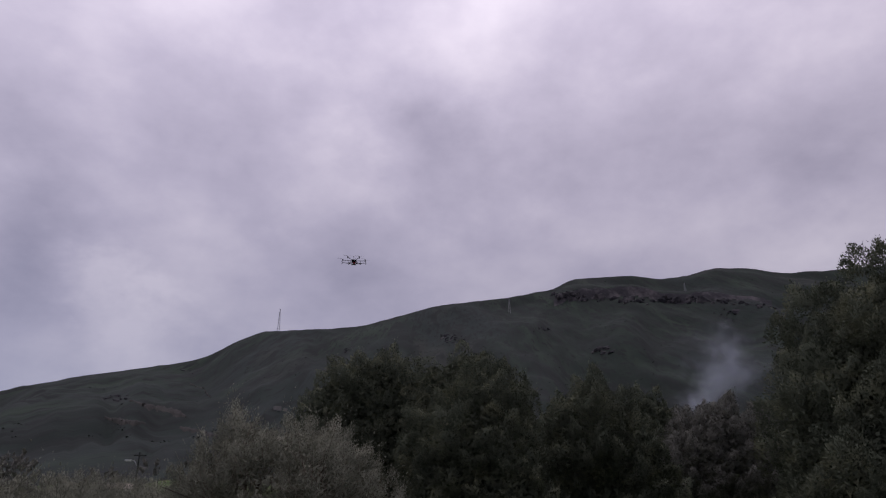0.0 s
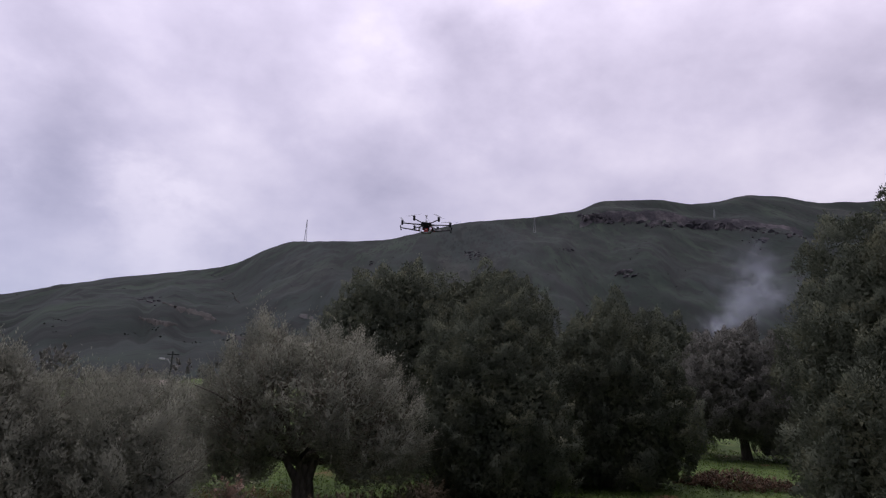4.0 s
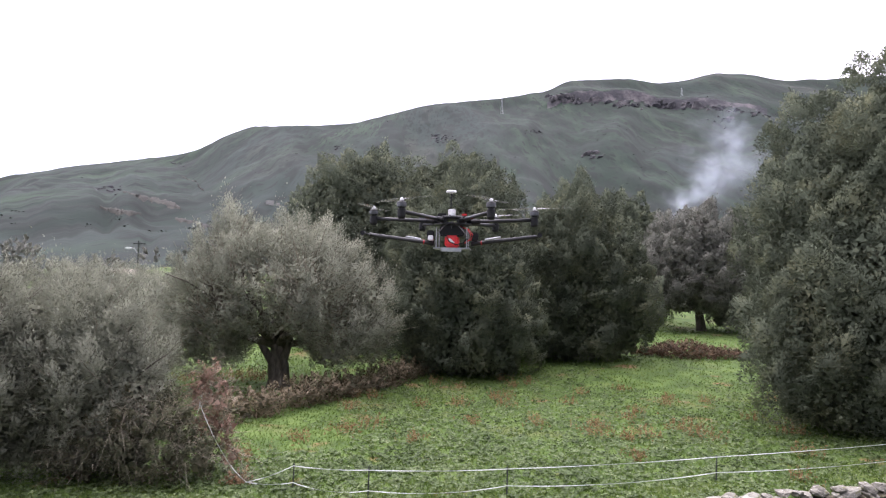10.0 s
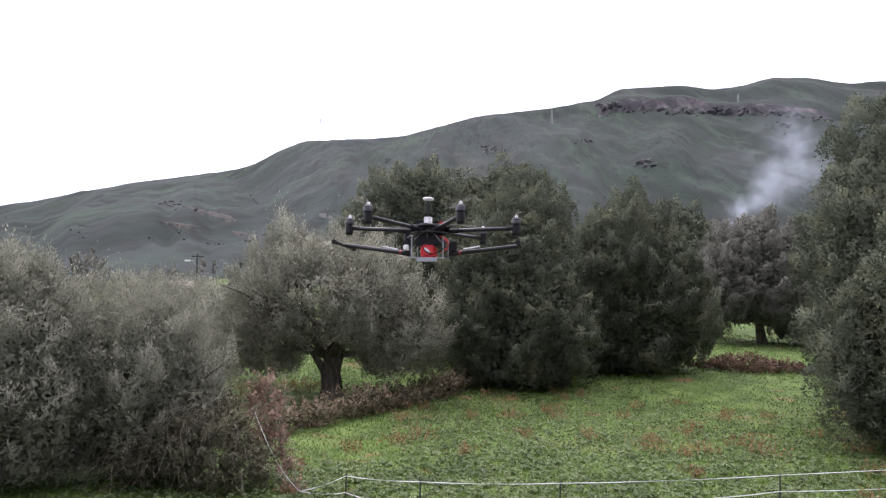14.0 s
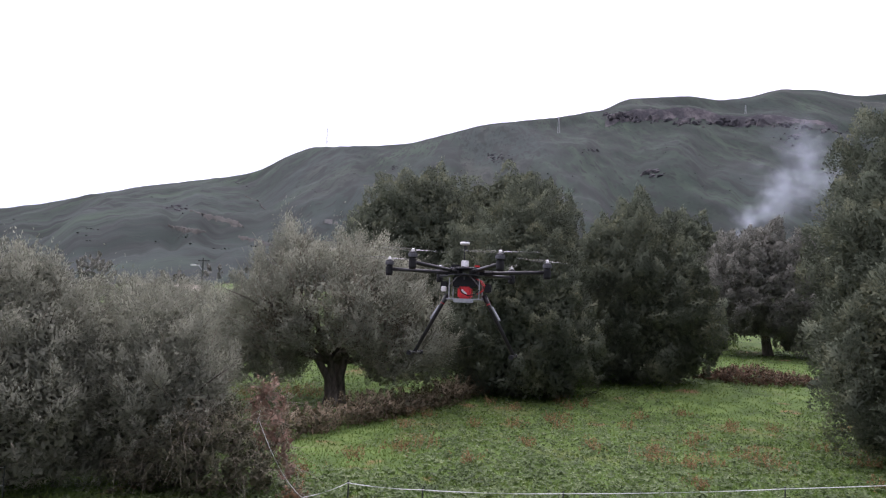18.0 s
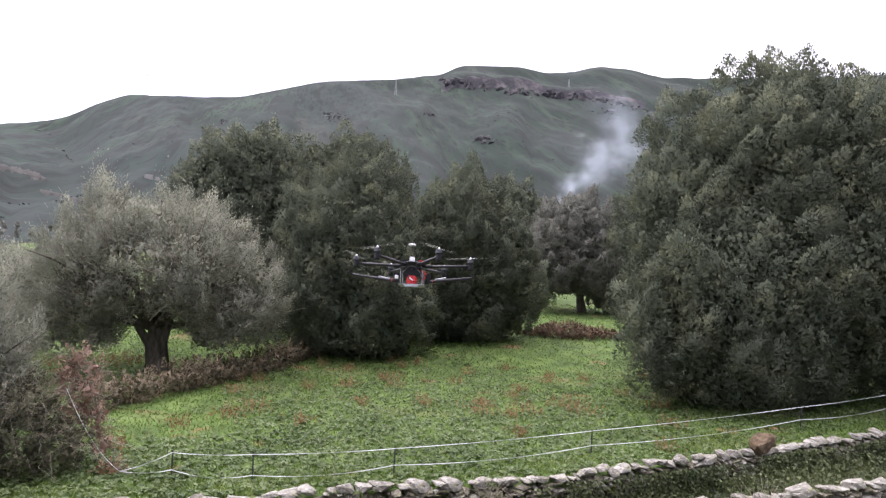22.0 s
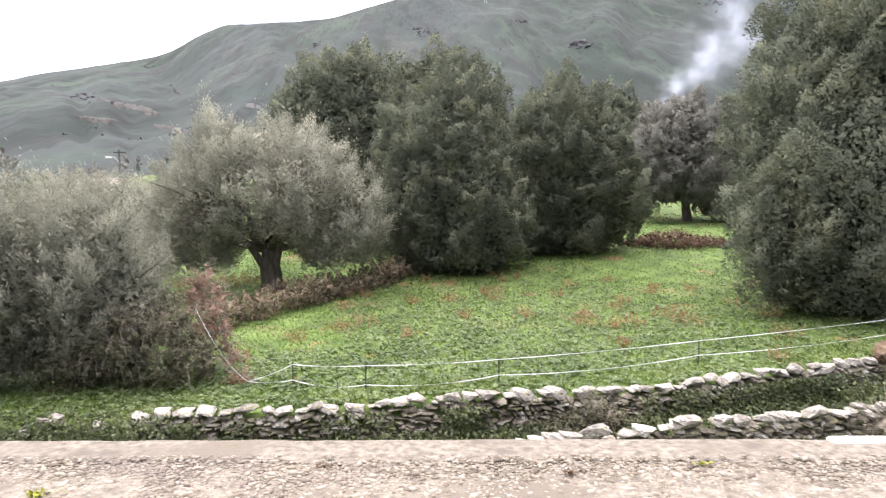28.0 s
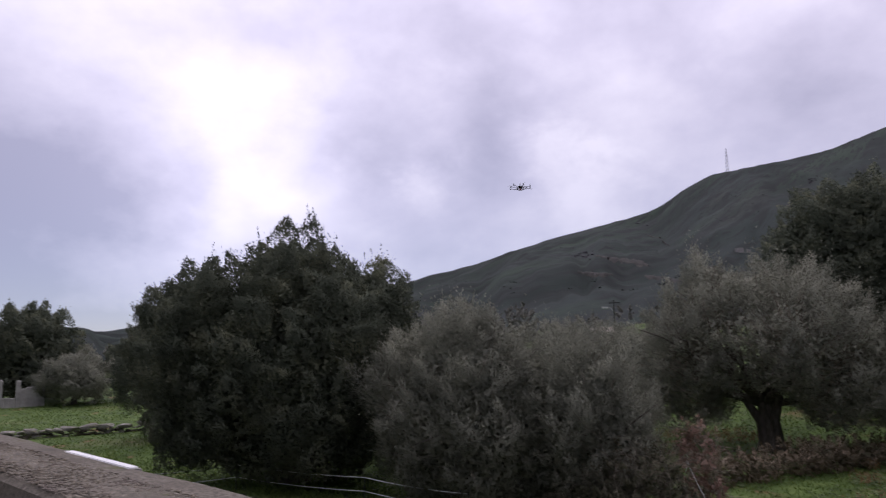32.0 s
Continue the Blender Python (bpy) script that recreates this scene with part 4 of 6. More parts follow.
def undergrowth():
    bramble("bramble_thicket", -5.8, 14.6, "tangled dry bramble thicket with bare twigs",
            [(0, 0, 0.7, 0.95, 0.8, 0.75), (-0.8, 0.1, 0.85, 0.7, 0.7, 0.75), (0.75, 0.2, 0.5, 0.6, 0.6, 0.5), (0.1, 0, 1.25, 0.7, 0.55, 0.45), (-0.5, -0.2, 1.4, 0.45, 0.4, 0.4), (0.35, 0.1, 1.5, 0.4, 0.4, 0.35),
             (-1.5, 0.0, 0.5, 0.6, 0.6, 0.5)],
            M_BRAMBLE, 0.95, 0.07, 0.034, 520, 51, twig_len=0.85, per=90, sag=0.9)
    bramble("red_leaved_shrub", -4.95, 15.55, "shrub with withered pinkish-brown leaves",
            [(0, 0, 0.9, 0.36, 0.34, 0.6), (0.4, 0, 0.85, 0.32, 0.28, 0.4), (-0.2, 0.1, 1.7, 0.34, 0.3, 0.45), (0.12, 0, 1.45, 0.34, 0.3, 0.4), (0.05, 0, 2.2, 0.26, 0.24, 0.32), (0.3, 0, 1.9, 0.2, 0.2, 0.25),
             (0.6, -0.1, 0.45, 0.25, 0.25, 0.3)],
            M_PINK, 1.25, 0.06, 0.028, 260, 52, size=0.17, per=20, twig_len=0.55)
    bramble("red_weeds", -3.95, 14.6, "withered red-brown weeds beside the tape", [(0, 0, 0.12, 0.3, 0.25, 0.15)], M_RUST, 1.2, 0.05, 0.03, 40, 53, size=0.12, per=24, twig_len=0.3)
    H = [(-6.2, 20.2), (-5.0, 22.0), (-3.9, 24.0), (-2.1, 27.0), (0.0, 30.6), (1.6, 33.0)]
    lob = []
    g = np.random.default_rng(5)
    for (x0, y0), (x1, y1) in zip(H, H[1:]):
        n = int(math.hypot(x1 - x0, y1 - y0) / 0.6)
        for k in range(n):
            t = k / n
            lob.append((x0 + (x1 - x0) * t + 2.5 + g.normal(0, 0.1), y0 + (y1 - y0) * t - 26 + 0.4, 0.3 + 0.3 * t * (y1 > 30), 0.62, 0.62, 0.55 * g.uniform(0.8, 1.25)))
    bramble("bramble_hedge", -2.5, 26.0, "low brown bramble hedge along the field's edge", lob, M_HEDGE, 1.15, 0.085, 0.05, 420, 54, twig_len=0.5)
    bramble("dead_bracken_heap", 14.2, 37.2, "heap of dead brown bracken and cut branches",
            [(-1.6, 0.3, 0.15, 0.9, 0.9, 0.3), (-0.5, 0, 0.2, 0.9, 1.2, 0.5), (0.3, -0.3, 0.25, 0.8, 0.9, 0.62), (1.2, -0.2, 0.15, 1.0, 1.0, 0.4), (2.3, 0.1, 0.1, 1.1, 0.9, 0.35), (3.2, -0.3, 0.05, 0.7, 0.7, 0.25)],
            M_DEAD, 1.0, 0.1, 0.04, 420, 55, size=0.2, upright=0.05)
    bramble("wall_weeds", 3.3, 12.6, "dry shrubby weeds growing against the stone wall",
            [(0, 0, 0.25, 0.5, 0.25, 0.3), (-0.6, -0.1, 0.12, 0.5, 0.25, 0.15), (0.15, 0, 0.5, 0.34, 0.2, 0.3), (0.5, 0, 0.3, 0.3, 0.2, 0.25)], M_BRAMBLE, 1.1, 0.05, 0.022, 110, 56, size=0.16, per=44, twig_len=0.4)


undergrowth()


# withered weeds that stand thickest: place and size
DOCKS = [(-2.3, 19.9, 0.6), (-1.6, 20.6, 0.5), (-3.4, 18.7, 0.4), (5.0, 19.9, 0.6), (6.5, 19.8, 0.6), (8.1, 21.0, 0.7), (8.3, 20.0, 0.6), (3.5, 21.2, 0.4), (-4.3, 16.6, 0.4), (13.7, 23.6, 0.6),
         (11.3, 20.4, 0.5), (5.4, 17.1, 0.2), (1.3, 24.5, 0.4), (3.1, 26.3, 0.4), (8.7, 15.4, 0.2), (-9.4, 29.1, 0.9), (-8.6, 29.3, 0.9), (-7.8, 29.2, 1.0), (-7.0, 29.4, 0.9), (-10.2, 29.0, 0.8)]


def sward():
    """Grass and broad-leaved weeds of the field, thicker near the fence."""
    global rng
    rng = np.random.default_rng(60)

    def scatter(n, near, far, lo, hi):
        a = np.radians(rng.uniform(lo, hi, n))
        d = near * (far / near) ** rng.random(n)
        x, y = d * np.sin(a), d * np.cos(a)
        keep = y > np.interp(x, W1X, W1Y) + 0.05
        return x[keep], y[keep]

    x, y = scatter(170000, 12.6, 60, -75, 52)
    h = 0.08 + 0.1 * (fbm(x, y, 2.5, 9.0, 3) + 0.3).clip(0, 1) + 0.1 * np.exp(-np.abs(y - np.interp(x, W1X, W1Y) - 0.7) / 0.5)
    z = land(x, y)
    c = np.stack([x, y, z + h * 0.4], 1)
    a = np.tile([0, 0, 1.0], (len(x), 1)) + rng.normal(0, 0.6, (len(x), 3))
    a /= np.linalg.norm(a, axis=1)[:, None]
    b = np.cross(a, rng.normal(0, 1, (len(x), 3)))
    b /= np.linalg.norm(b, axis=1)[:, None]
    L, W = a * h[:, None] / 2, b * (0.008 + 0.0011 * np.hypot(x, y)[:, None]) / 2
    q = np.stack([c - L - W, c - L + W, c + L], 1)
    tagged(new("grass", quads_mesh("grass", q, M_GRASS)), "bright green grass of the field", "grass", kind="stuff")
    x, y = scatter(23000, 12.8, 42, -32, 46)
    near = np.exp(-np.abs(y - np.interp(x, W1X, W1Y) - 0.8) / 1.0)
    k = fbm(x, y, 5.0, 2.0, 4) + rng.normal(0, 0.12, len(x)) + near > -0.05
    x, y = x[k], y[k]
    # rosettes of six leaves
    h = rng.uniform(0.02, 0.09, len(x))
    t = np.repeat(rng.uniform(0, 6.28, len(x)), 6) + np.tile(np.arange(6) * 1.047, len(x))
    d = np.stack([np.cos(t), np.sin(t), rng.uniform(0.0, 0.7, len(t))], 1)
    c = np.repeat(np.stack([x, y, land(x, y) + h], 1), 6, 0) + d * 0.045
    q = leaves(c, d, 0.085, 0.055, 0.15, np.tile([0, 0, 1.0], (len(t), 1)))
    tagged(new("weeds", quads_mesh("weeds", q, M_HERB)), "broad-leaved green weeds among the grass", "weeds", kind="stuff")
    # patches of withered docks: thin upright heads of small leaves
    pts = []
    spots = DOCKS + [(float(d * math.sin(a)), float(d * math.cos(a)), 0.25) for a, d in zip(np.radians(rng.uniform(-8, 30, 30)), rng.uniform(18, 31, 30))]
    for px, py, size in spots:
        for _ in range(int(14 + 46 * size)):
            sx, sy = px + rng.normal(0, 0.34 * size + 0.08), py + rng.normal(0, 0.5 * size + 0.1)
            h, n = rng.uniform(0.12, 0.36), 11
            t = rng.random((n, 1))
            pts.append(np.array([sx, sy, 0.03]) + t * [rng.normal(0, 0.05), rng.normal(0, 0.05), h] + rng.normal(0, 0.022, (n, 3)))
    p = np.concatenate(pts)
    p[:, 2] += land(p[:, 0], p[:, 1])
    q = leaves(p, rng.normal(0, 0.7, p.shape) + [0, 0, 0.8], 0.06, 0.026, 0.3)
    tagged(new("withered_docks", quads_mesh("withered_docks", q, M_DOCK)), "patches of withered rust-coloured weeds", "weeds", kind="stuff")
    # ivy on the wall's face and over its buried end
    x = rng.uniform(-13, 20, 60000)
    k = fbm(x, x * 0, 1.7, 6.0, 3) + 0.35 * (x < -4.6) + 0.3 * (x < 2) > rng.uniform(0.05, 0.5, len(x))
    x = x[k][:24000]
    n = len(x)
    hz = rng.random(n) ** 1.3
    y = np.interp(x, W1X, W1Y) - 0.41 + rng.normal(0, 0.045, n) + np.where(x < -4.6, rng.normal(0.1, 0.35, n), 0)
    c = np.stack([x, y, -0.62 + hz * np.where(x < -4.6, 0.75, 0.6)], 1)
    q = leaves(c, rng.normal(0, 1, (n, 3)) + [0, -0.4, -0.3], 0.07, 0.055, 0.3, np.tile([0, -1.0, 0.4], (n, 1)))
    tagged(new("wall_ivy", quads_mesh("wall_ivy", q, M_IVY)), "ivy and green weeds over the stone wall", "ivy", kind="stuff")
    # weeds below the walls, in the lane
    n = 9000
    x = rng.uniform(-14, 20, n)
    y = np.interp(x, W1X, W1Y) - 0.22 - np.abs(rng.normal(0, 0.3, n)) - 0.5 * rng.random(n) * (x < 3)
    c = np.stack([x, y, land(x, y) + rng.uniform(0.02, 0.28, n) * (0.5 + 0.5 * rng.random(n))], 1)
    q = leaves(c, rng.normal(0, 1, (n, 3)) + [0, 0, 0.5], 0.1, 0.06, 0.3)
    n = 11000
    x = rng.uniform(1.6, 21, n)
    w1, w2 = np.interp(x, W1X, W1Y) - 0.3, np.interp(x, W2X, W2Y)
    y = w2 + (w1 - w2) * rng.random(n)
    h = rng.uniform(0.02, 0.2, n)
    c2 = np.stack([x, y, land(x, y) + h + 0.25 * rng.random(n) * (x > 9)], 1)
    # real weeds, thickened with dark leaves as painted shade beneath the olives
    n = 9000
    x4 = rng.uniform(-14, -3.5, n)
    y4 = np.interp(x4, W1X, W1Y) - 0.1 - np.abs(rng.normal(0, 1.4, n))
    c4 = np.stack([x4, y4, land(x4, y4) + rng.uniform(0.02, 0.3, n)], 1)
    q = np.concatenate([q, leaves(c4, rng.normal(0, 1, c4.shape) + [0, 0, 0.5], 0.12, 0.06, 0.3)])
    n = 6500
    x3 = rng.uniform(6.5, 20, n)
    y3 = np.interp(x3, W2X, W2Y) - 0.35 - np.abs(rng.normal(0, 0.3, n))
    k = fbm(x3, y3 * 0, 1.5, 8.0, 3) > rng.uniform(-0.35, 0.25, n)
    c3 = np.stack([x3, y3, land(x3, y3) + 0.6 * rng.random(n) ** 1.4], 1)[k]
    q = np.concatenate([q, leaves(c3, rng.normal(0, 1, c3.shape) + [0, 0, 0.5], 0.1, 0.05, 0.3)])
    q = np.concatenate([q, leaves(c2, rng.normal(0, 1, c2.shape) + [0, 0, 0.5], 0.1, 0.06, 0.3)])
    tagged(new("lane_weeds", quads_mesh("lane_weeds", q, M_IVY)), "ivy and green weeds at the foot of the walls", "weeds", kind="stuff")


sward()


# ---- dry stone walls ----
def stone_meshes(n, mat, flat):
    out = []
    for k in range(n):
        g = np.random.default_rng(300 + k)
        bm = bmesh.new()
        bmesh.ops.create_icosphere(bm, subdivisions=2, radius=0.5)
        o = g.uniform(0, 50, 3)
        for v in bm.verts:
            p = v.co.copy()
            m = max(abs(p.x), abs(p.y), abs(p.z))
            p = p.lerp(p * (0.5 / m), 0.6)
            q = 1 + 0.3 * noise.noise(Vector(o) + p * 2.2) + 0.12 * noise.noise(Vector(o) + p * 6)
            v.co = Vector((p.x * q, p.y * q, p.z * q * (0.86 if flat else 1)))
        for _ in range(6):
            d = Vector(g.normal(0, 1, 3)).normalized()
            lim = g.uniform(0.3, 0.42)
            for v in bm.verts:
                over = v.co.dot(d) - lim
                if over > 0:
                    v.co -= d * over * 0.92
        out.append(from_bm("stone", bm, mat, False))
    return out


CAPS = stone_meshes(10, M_STONE, False)
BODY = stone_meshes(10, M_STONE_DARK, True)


def wall(name, xs, ys, x0, x1, top, courses, label, seed, big, step_z=0.1):
    """Courses of loose stones along a line; capstones above."""
    g = np.random.default_rng(seed)
    ob = tagged(new(name), label, "stone wall", kind="structure")
    x = x0
    n = 0
    while x < x1:
        slope = (np.interp(x + 0.1, xs, ys) - np.interp(x - 0.1, xs, ys)) / 0.2
        turn = math.degrees(math.atan(slope))
        w = big * g.choice([0.4, 0.6, 0.85, 1.15, 1.55]) * g.uniform(0.85, 1.15)
        y = np.interp(x, xs, ys) - 0.12
        z = top(x) + g.normal(0, 0.035) + 0.02 * (w / big - 1)
        hgt = min(0.26, w * g.uniform(0.35, 0.6))
        part("capstone", CAPS[g.integers(10)], ob, "", pose(x, y, z, g.uniform(-14, 14), g.uniform(-12, 12), turn + g.uniform(-18, 18)) @ Matrix.Diagonal((w * 1.1, g.uniform(0.3, 0.45), hgt, 1)))
        x += w * 0.96 * math.cos(radians(turn))
        n += 1
    rest = []
    for c in range(courses):
        x = x0 + g.uniform(0, 0.2)
        while x < x1:
            slope = (np.interp(x + 0.1, xs, ys) - np.interp(x - 0.1, xs, ys)) / 0.2
            turn = math.degrees(math.atan(slope))
            w = big * g.choice([0.35, 0.55, 0.8, 1.05]) * g.uniform(0.85, 1.15)
            y = np.interp(x, xs, ys) - 0.13 - 0.012 * c + g.normal(0, 0.015)
            z = top(x) - 0.13 - c * step_z + g.normal(0, 0.018)
            m = pose(x, y, z, g.uniform(-12, 12), g.uniform(-14, 14), turn + g.uniform(-14, 14)) @ Matrix.Diagonal((w * 1.1, 0.34, step_z * g.choice([0.7, 1.0, 1.4, 2.0]), 1))
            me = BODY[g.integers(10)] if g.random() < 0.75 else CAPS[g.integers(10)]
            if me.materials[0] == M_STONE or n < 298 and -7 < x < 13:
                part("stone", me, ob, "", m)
                n += 1
            else:
                rest.append((me, m))
            x += w * 0.98 * math.cos(radians(turn))
    vf = []
    for me, m in rest:
        vf.append(([m @ v.co for v in me.vertices], [tuple(p.vertices) for p in me.polygons]))
    if vf:
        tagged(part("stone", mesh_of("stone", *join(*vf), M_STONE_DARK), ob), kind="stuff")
    return ob


# ---- tape fence ----
POSTS = [(-2.72, 14.35, 0.52), (-1.1, 13.75, 0.61), (1.72, 13.95, 0.62), (6.6, 15.2, 0.63), (14.1, 17.5, 0.66), (19.4, 19.4, 0.76)]


def ribbon(p, q, sag, w=0.016, n=14):
    v, f = [], []
    p, q = Vector(p), Vector(q)
    for i in range(n + 1):
        t = i / n
        c = p.lerp(q, t) - Vector((0, 0, sag * 4 * t * (1 - t)))
        tw = Vector((0, math.sin(t * 9) * 0.4, 1)).normalized() * w / 2
        v += [c - tw, c + tw, c + tw + Vector((0, 0.002, 0)), c - tw + Vector((0, 0.002, 0))]
    for i in range(n):
        a, b = 4 * i, 4 * i + 4
        f += [(a, a + 1, b + 1, b), (a + 1, a + 2, b + 2, b + 1), (a + 2, a + 3, b + 3, b + 2), (a + 3, a, b, b + 3)]
    return v, f


def tape_fence():
    ob = root("tape_fence", 0, 0, 0, "white electric tape fence on thin dark posts in the grass", "fence")
    for x, y, h in POSTS:
        z = ground_z(x, y)
        part("post", mesh_of("post", *join(tube([(x, y, z - 0.1), (x + 0.01, y, z + h + 0.02)], [0.018, 0.016], 6),
                                               lathe([(0.02, 0), (0.02, 0.05)], 6, (x + 0.005, y, z + h - 0.05))), M_POST), ob)
    last = (-4.82, 14.6, 1.72)
    knot = (-3.72, 14.45, 0.1)
    part("tape", mesh_of("tape", *ribbon(last, knot, 0.22), M_TAPE), ob)
    part("tape", mesh_of("tape", *ribbon((-4.88, 14.6, 1.38), (-4.76, 14.58, 1.86), 0.02), M_TAPE), ob)
    prev_u = prev_l = knot
    for k, (x, y, h) in enumerate(POSTS):
        z = ground_z(x, y)
        u, l = (x, y - 0.02, z + h - 0.02), (x, y - 0.02, z + h * (0.3 if k < 2 else 0.42))
        part("tape", mesh_of("tape", *ribbon(prev_u, u, 0.03 if k else 0.04), M_TAPE), ob)
        part("tape", mesh_of("tape", *ribbon(prev_l, l, 0.1 if k else 0.05), M_TAPE), ob)
        prev_u, prev_l = u, l
    ob2 = root("tape_fence", 0, 0, 0, "white tape fence in the shade under the oak", "fence")
    L = [(-9.6, 13.4), (-12.9, 13.3), (-17.5, 12.6), (-22, 11.6), (-27, 10.4)]
    for x, y in L:
        z = ground_z(x, y)
        part("post", mesh_of("post", *tube([(x, y, z - 0.1), (x, y, z + 0.75)], 0.012, 6), M_POST), ob2)
    for (x0, y0), (x1, y1) in zip(L, L[1:]):
        for hh in (0.35, 0.7):
            part("tape", mesh_of("tape", *ribbon((x0, y0, ground_z(x0, y0) + hh), (x1, y1, ground_z(x1, y1) + hh), 0.05), M_TAPE), ob2)


tape_fence()


# ---- the terrace the camera stands on ----
WALL_AZ = 4.0
TOPZ = EYE[2] - 0.6
NEAR, FAR = 1.07, 1.572


# moss and litter on the coping: place, pieces
COPING_BITS = [(0.31, 1.325, 40, M_BROWNROCK, "small clump of dead brown leaves on the coping"), (-0.757, 1.303, 50, M_MOSS, "yellow-green moss tuft on the coping"),
               (0.6, 1.35, 24, M_MOSS, "yellow-green moss tuft on the coping"), (-0.2, 1.4, 20, M_BROWNROCK, "dead brown leaf crumbs on the coping")]


def terrace():
    """Parapet with a pebbly coping; its own space: x along the wall, y outwards."""
    ob = root("parapet", 0, 0, 0, "low parapet wall with a coarse exposed-pebble concrete top", "parapet", rz=-WALL_AZ, kind="structure")
    lo, hi = -9.0, 7.0
    g = np.random.default_rng(70)
    n = 320
    prof = [(NEAR, -1.02), (NEAR, -0.03), (NEAR + 0.03, -0.005), (1.25, 0.0), (1.40, -0.002), (1.43, -0.008), (FAR - 0.02, -0.01), (FAR, -0.014), (FAR, -4.7)]
    v, f = [], []
    for i in range(n + 1):
        x = lo + (hi - lo) * i / n
        for k, (py, pz) in enumerate(prof):
            w = 0.012 * noise.noise(Vector((x * 1.3, k, 0))) + 0.005 * noise.noise(Vector((x * 9, k, 3)))
            v.append((x, py + w * (0.3 if 2 < k < 6 else 1), TOPZ + pz + 0.3 * w))
    m = len(prof)
    for i in range(n):
        for k in range(m - 1):
            f.append((i * m + k, (i + 1) * m + k, (i + 1) * m + k + 1, i * m + k + 1))
    f.append(tuple(range(m)))
    f.append(tuple(range(n * m, (n + 1) * m))[::-1])
    part("wall_body", mesh_of("wall_body", v, f, M_CONCRETE), ob)
    # pebbles set in the coping
    vs, fs = [], []
    base = []
    bv = np.array([(1, 0, 0), (0, 1, 0), (-1, 0, 0), (0, -1, 0), (0, 0, 1), (0, 0, -1.0)])
    bf = np.array([(0, 1, 4), (1, 2, 4), (2, 3, 4), (3, 0, 4), (1, 0, 5), (2, 1, 5), (3, 2, 5), (0, 3, 5)])
    n1, n2 = 28000, 4000
    xs = np.concatenate([g.uniform(-2.4, 2.2, n1), g.uniform(-6.5, -2.4, n2)])
    ys = np.concatenate([1.082 + 0.365 * g.random(n1), NEAR + 0.01 + (1.415 - NEAR) * g.random(n2)])
    r = np.concatenate([g.lognormal(math.log(0.0042), 0.42, n1).clip(0.002, 0.014), g.lognormal(math.log(0.0085), 0.35, n2).clip(0.004, 0.018)])
    keep = g.random(len(xs)) < 0.3 + 0.7 * (ys < 1.43 + 0.02 * np.sin(xs * 7))
    xs, ys, r = xs[keep], ys[keep], r[keep]
    cnt = len(xs)
    sc = np.stack([r * g.uniform(0.9, 1.8, cnt), r * g.uniform(0.7, 1.1, cnt), r * g.uniform(0.16, 0.42, cnt)], 1)
    t = g.uniform(0, math.pi, cnt)
    V = bv[None] * (1 + 0.13 * g.normal(0, 1, (cnt, len(bv), 1))).clip(0.6, 1.5) * sc[:, None]
    X = V[..., 0] * np.cos(t)[:, None] - V[..., 1] * np.sin(t)[:, None] + xs[:, None]
    Y = V[..., 0] * np.sin(t)[:, None] + V[..., 1] * np.cos(t)[:, None] + ys[:, None]
    Z = V[..., 2] + TOPZ - 0.001
    co = np.stack([X, Y, Z], -1).reshape(-1, 3)
    fa = (bf[None] + (np.arange(cnt) * len(bv))[:, None, None]).reshape(-1, 3)
    me = bpy.data.meshes.new("pebbles")
    me.from_pydata(co.tolist(), [], fa.tolist())
    me.materials.append(M_PEBBLE)
    me.polygons.foreach_set("use_smooth", np.ones(len(me.polygons), bool))
    tagged(part("pebbles", me, ob), kind="stuff")
    for lo, hi, out in ((0.86, 1.04, 0.0), (-4.3, -3.45, 0.012)):
        s = root("white_ledge", 0, 0, 0, "white painted mortar ledge on the parapet's outer edge", "ledge", rz=-WALL_AZ)
        part("slab", from_bm("slab", box(hi - lo, 0.036 + out, 0.014, ((lo + hi) / 2, FAR - 0.018 + out / 2, TOPZ - 0.012), 0.004), M_WHITE), s)
        if out:
            part("block", from_bm("block", box(hi - lo - 0.04, 0.04, 0.16, ((lo + hi) / 2, FAR + 0.022, TOPZ - 0.101), 0.006), M_WALLPAINT), s, "grey plastered block")
    for k, (x, y, n, mat, label) in enumerate(COPING_BITS):
        gg = np.random.default_rng(74 + k)
        c = np.stack([gg.normal(0, 0.011, n), gg.normal(0, 0.006, n), gg.uniform(0.001, 0.008, n)], 1)
        a = gg.normal(0, 1, (n, 3)) * [1, 1, 0.4]
        a /= np.linalg.norm(a, axis=1)[:, None]
        b = np.cross(a, gg.normal(0, 1, (n, 3)))
        b /= np.linalg.norm(b, axis=1)[:, None]
        w = gg.uniform(0.003, 0.007, (n, 1))
        q = quads_mesh("tuft", np.stack([c - a * w, c + b * w * 0.6, c + a * w, c - b * w * 0.6], 1), mat)
        tagged(new("moss_tuft" if mat is M_MOSS else "leaf_litter", q), label, "moss" if mat is M_MOSS else "leaf litter").matrix_basis = pose(x, y, TOPZ + 0.001)
    fl = tagged(new("terrace_floor", from_bm("terrace_floor", box(16, 5.0, 0.2, (-1, NEAR - 2.52, TOPZ - 1.12)), M_CONCRETE)), "bare concrete terrace floor", "floor", kind="structure")
    fl.matrix_basis = pose(0, 0, 0, 0, 0, -WALL_AZ)


terrace()


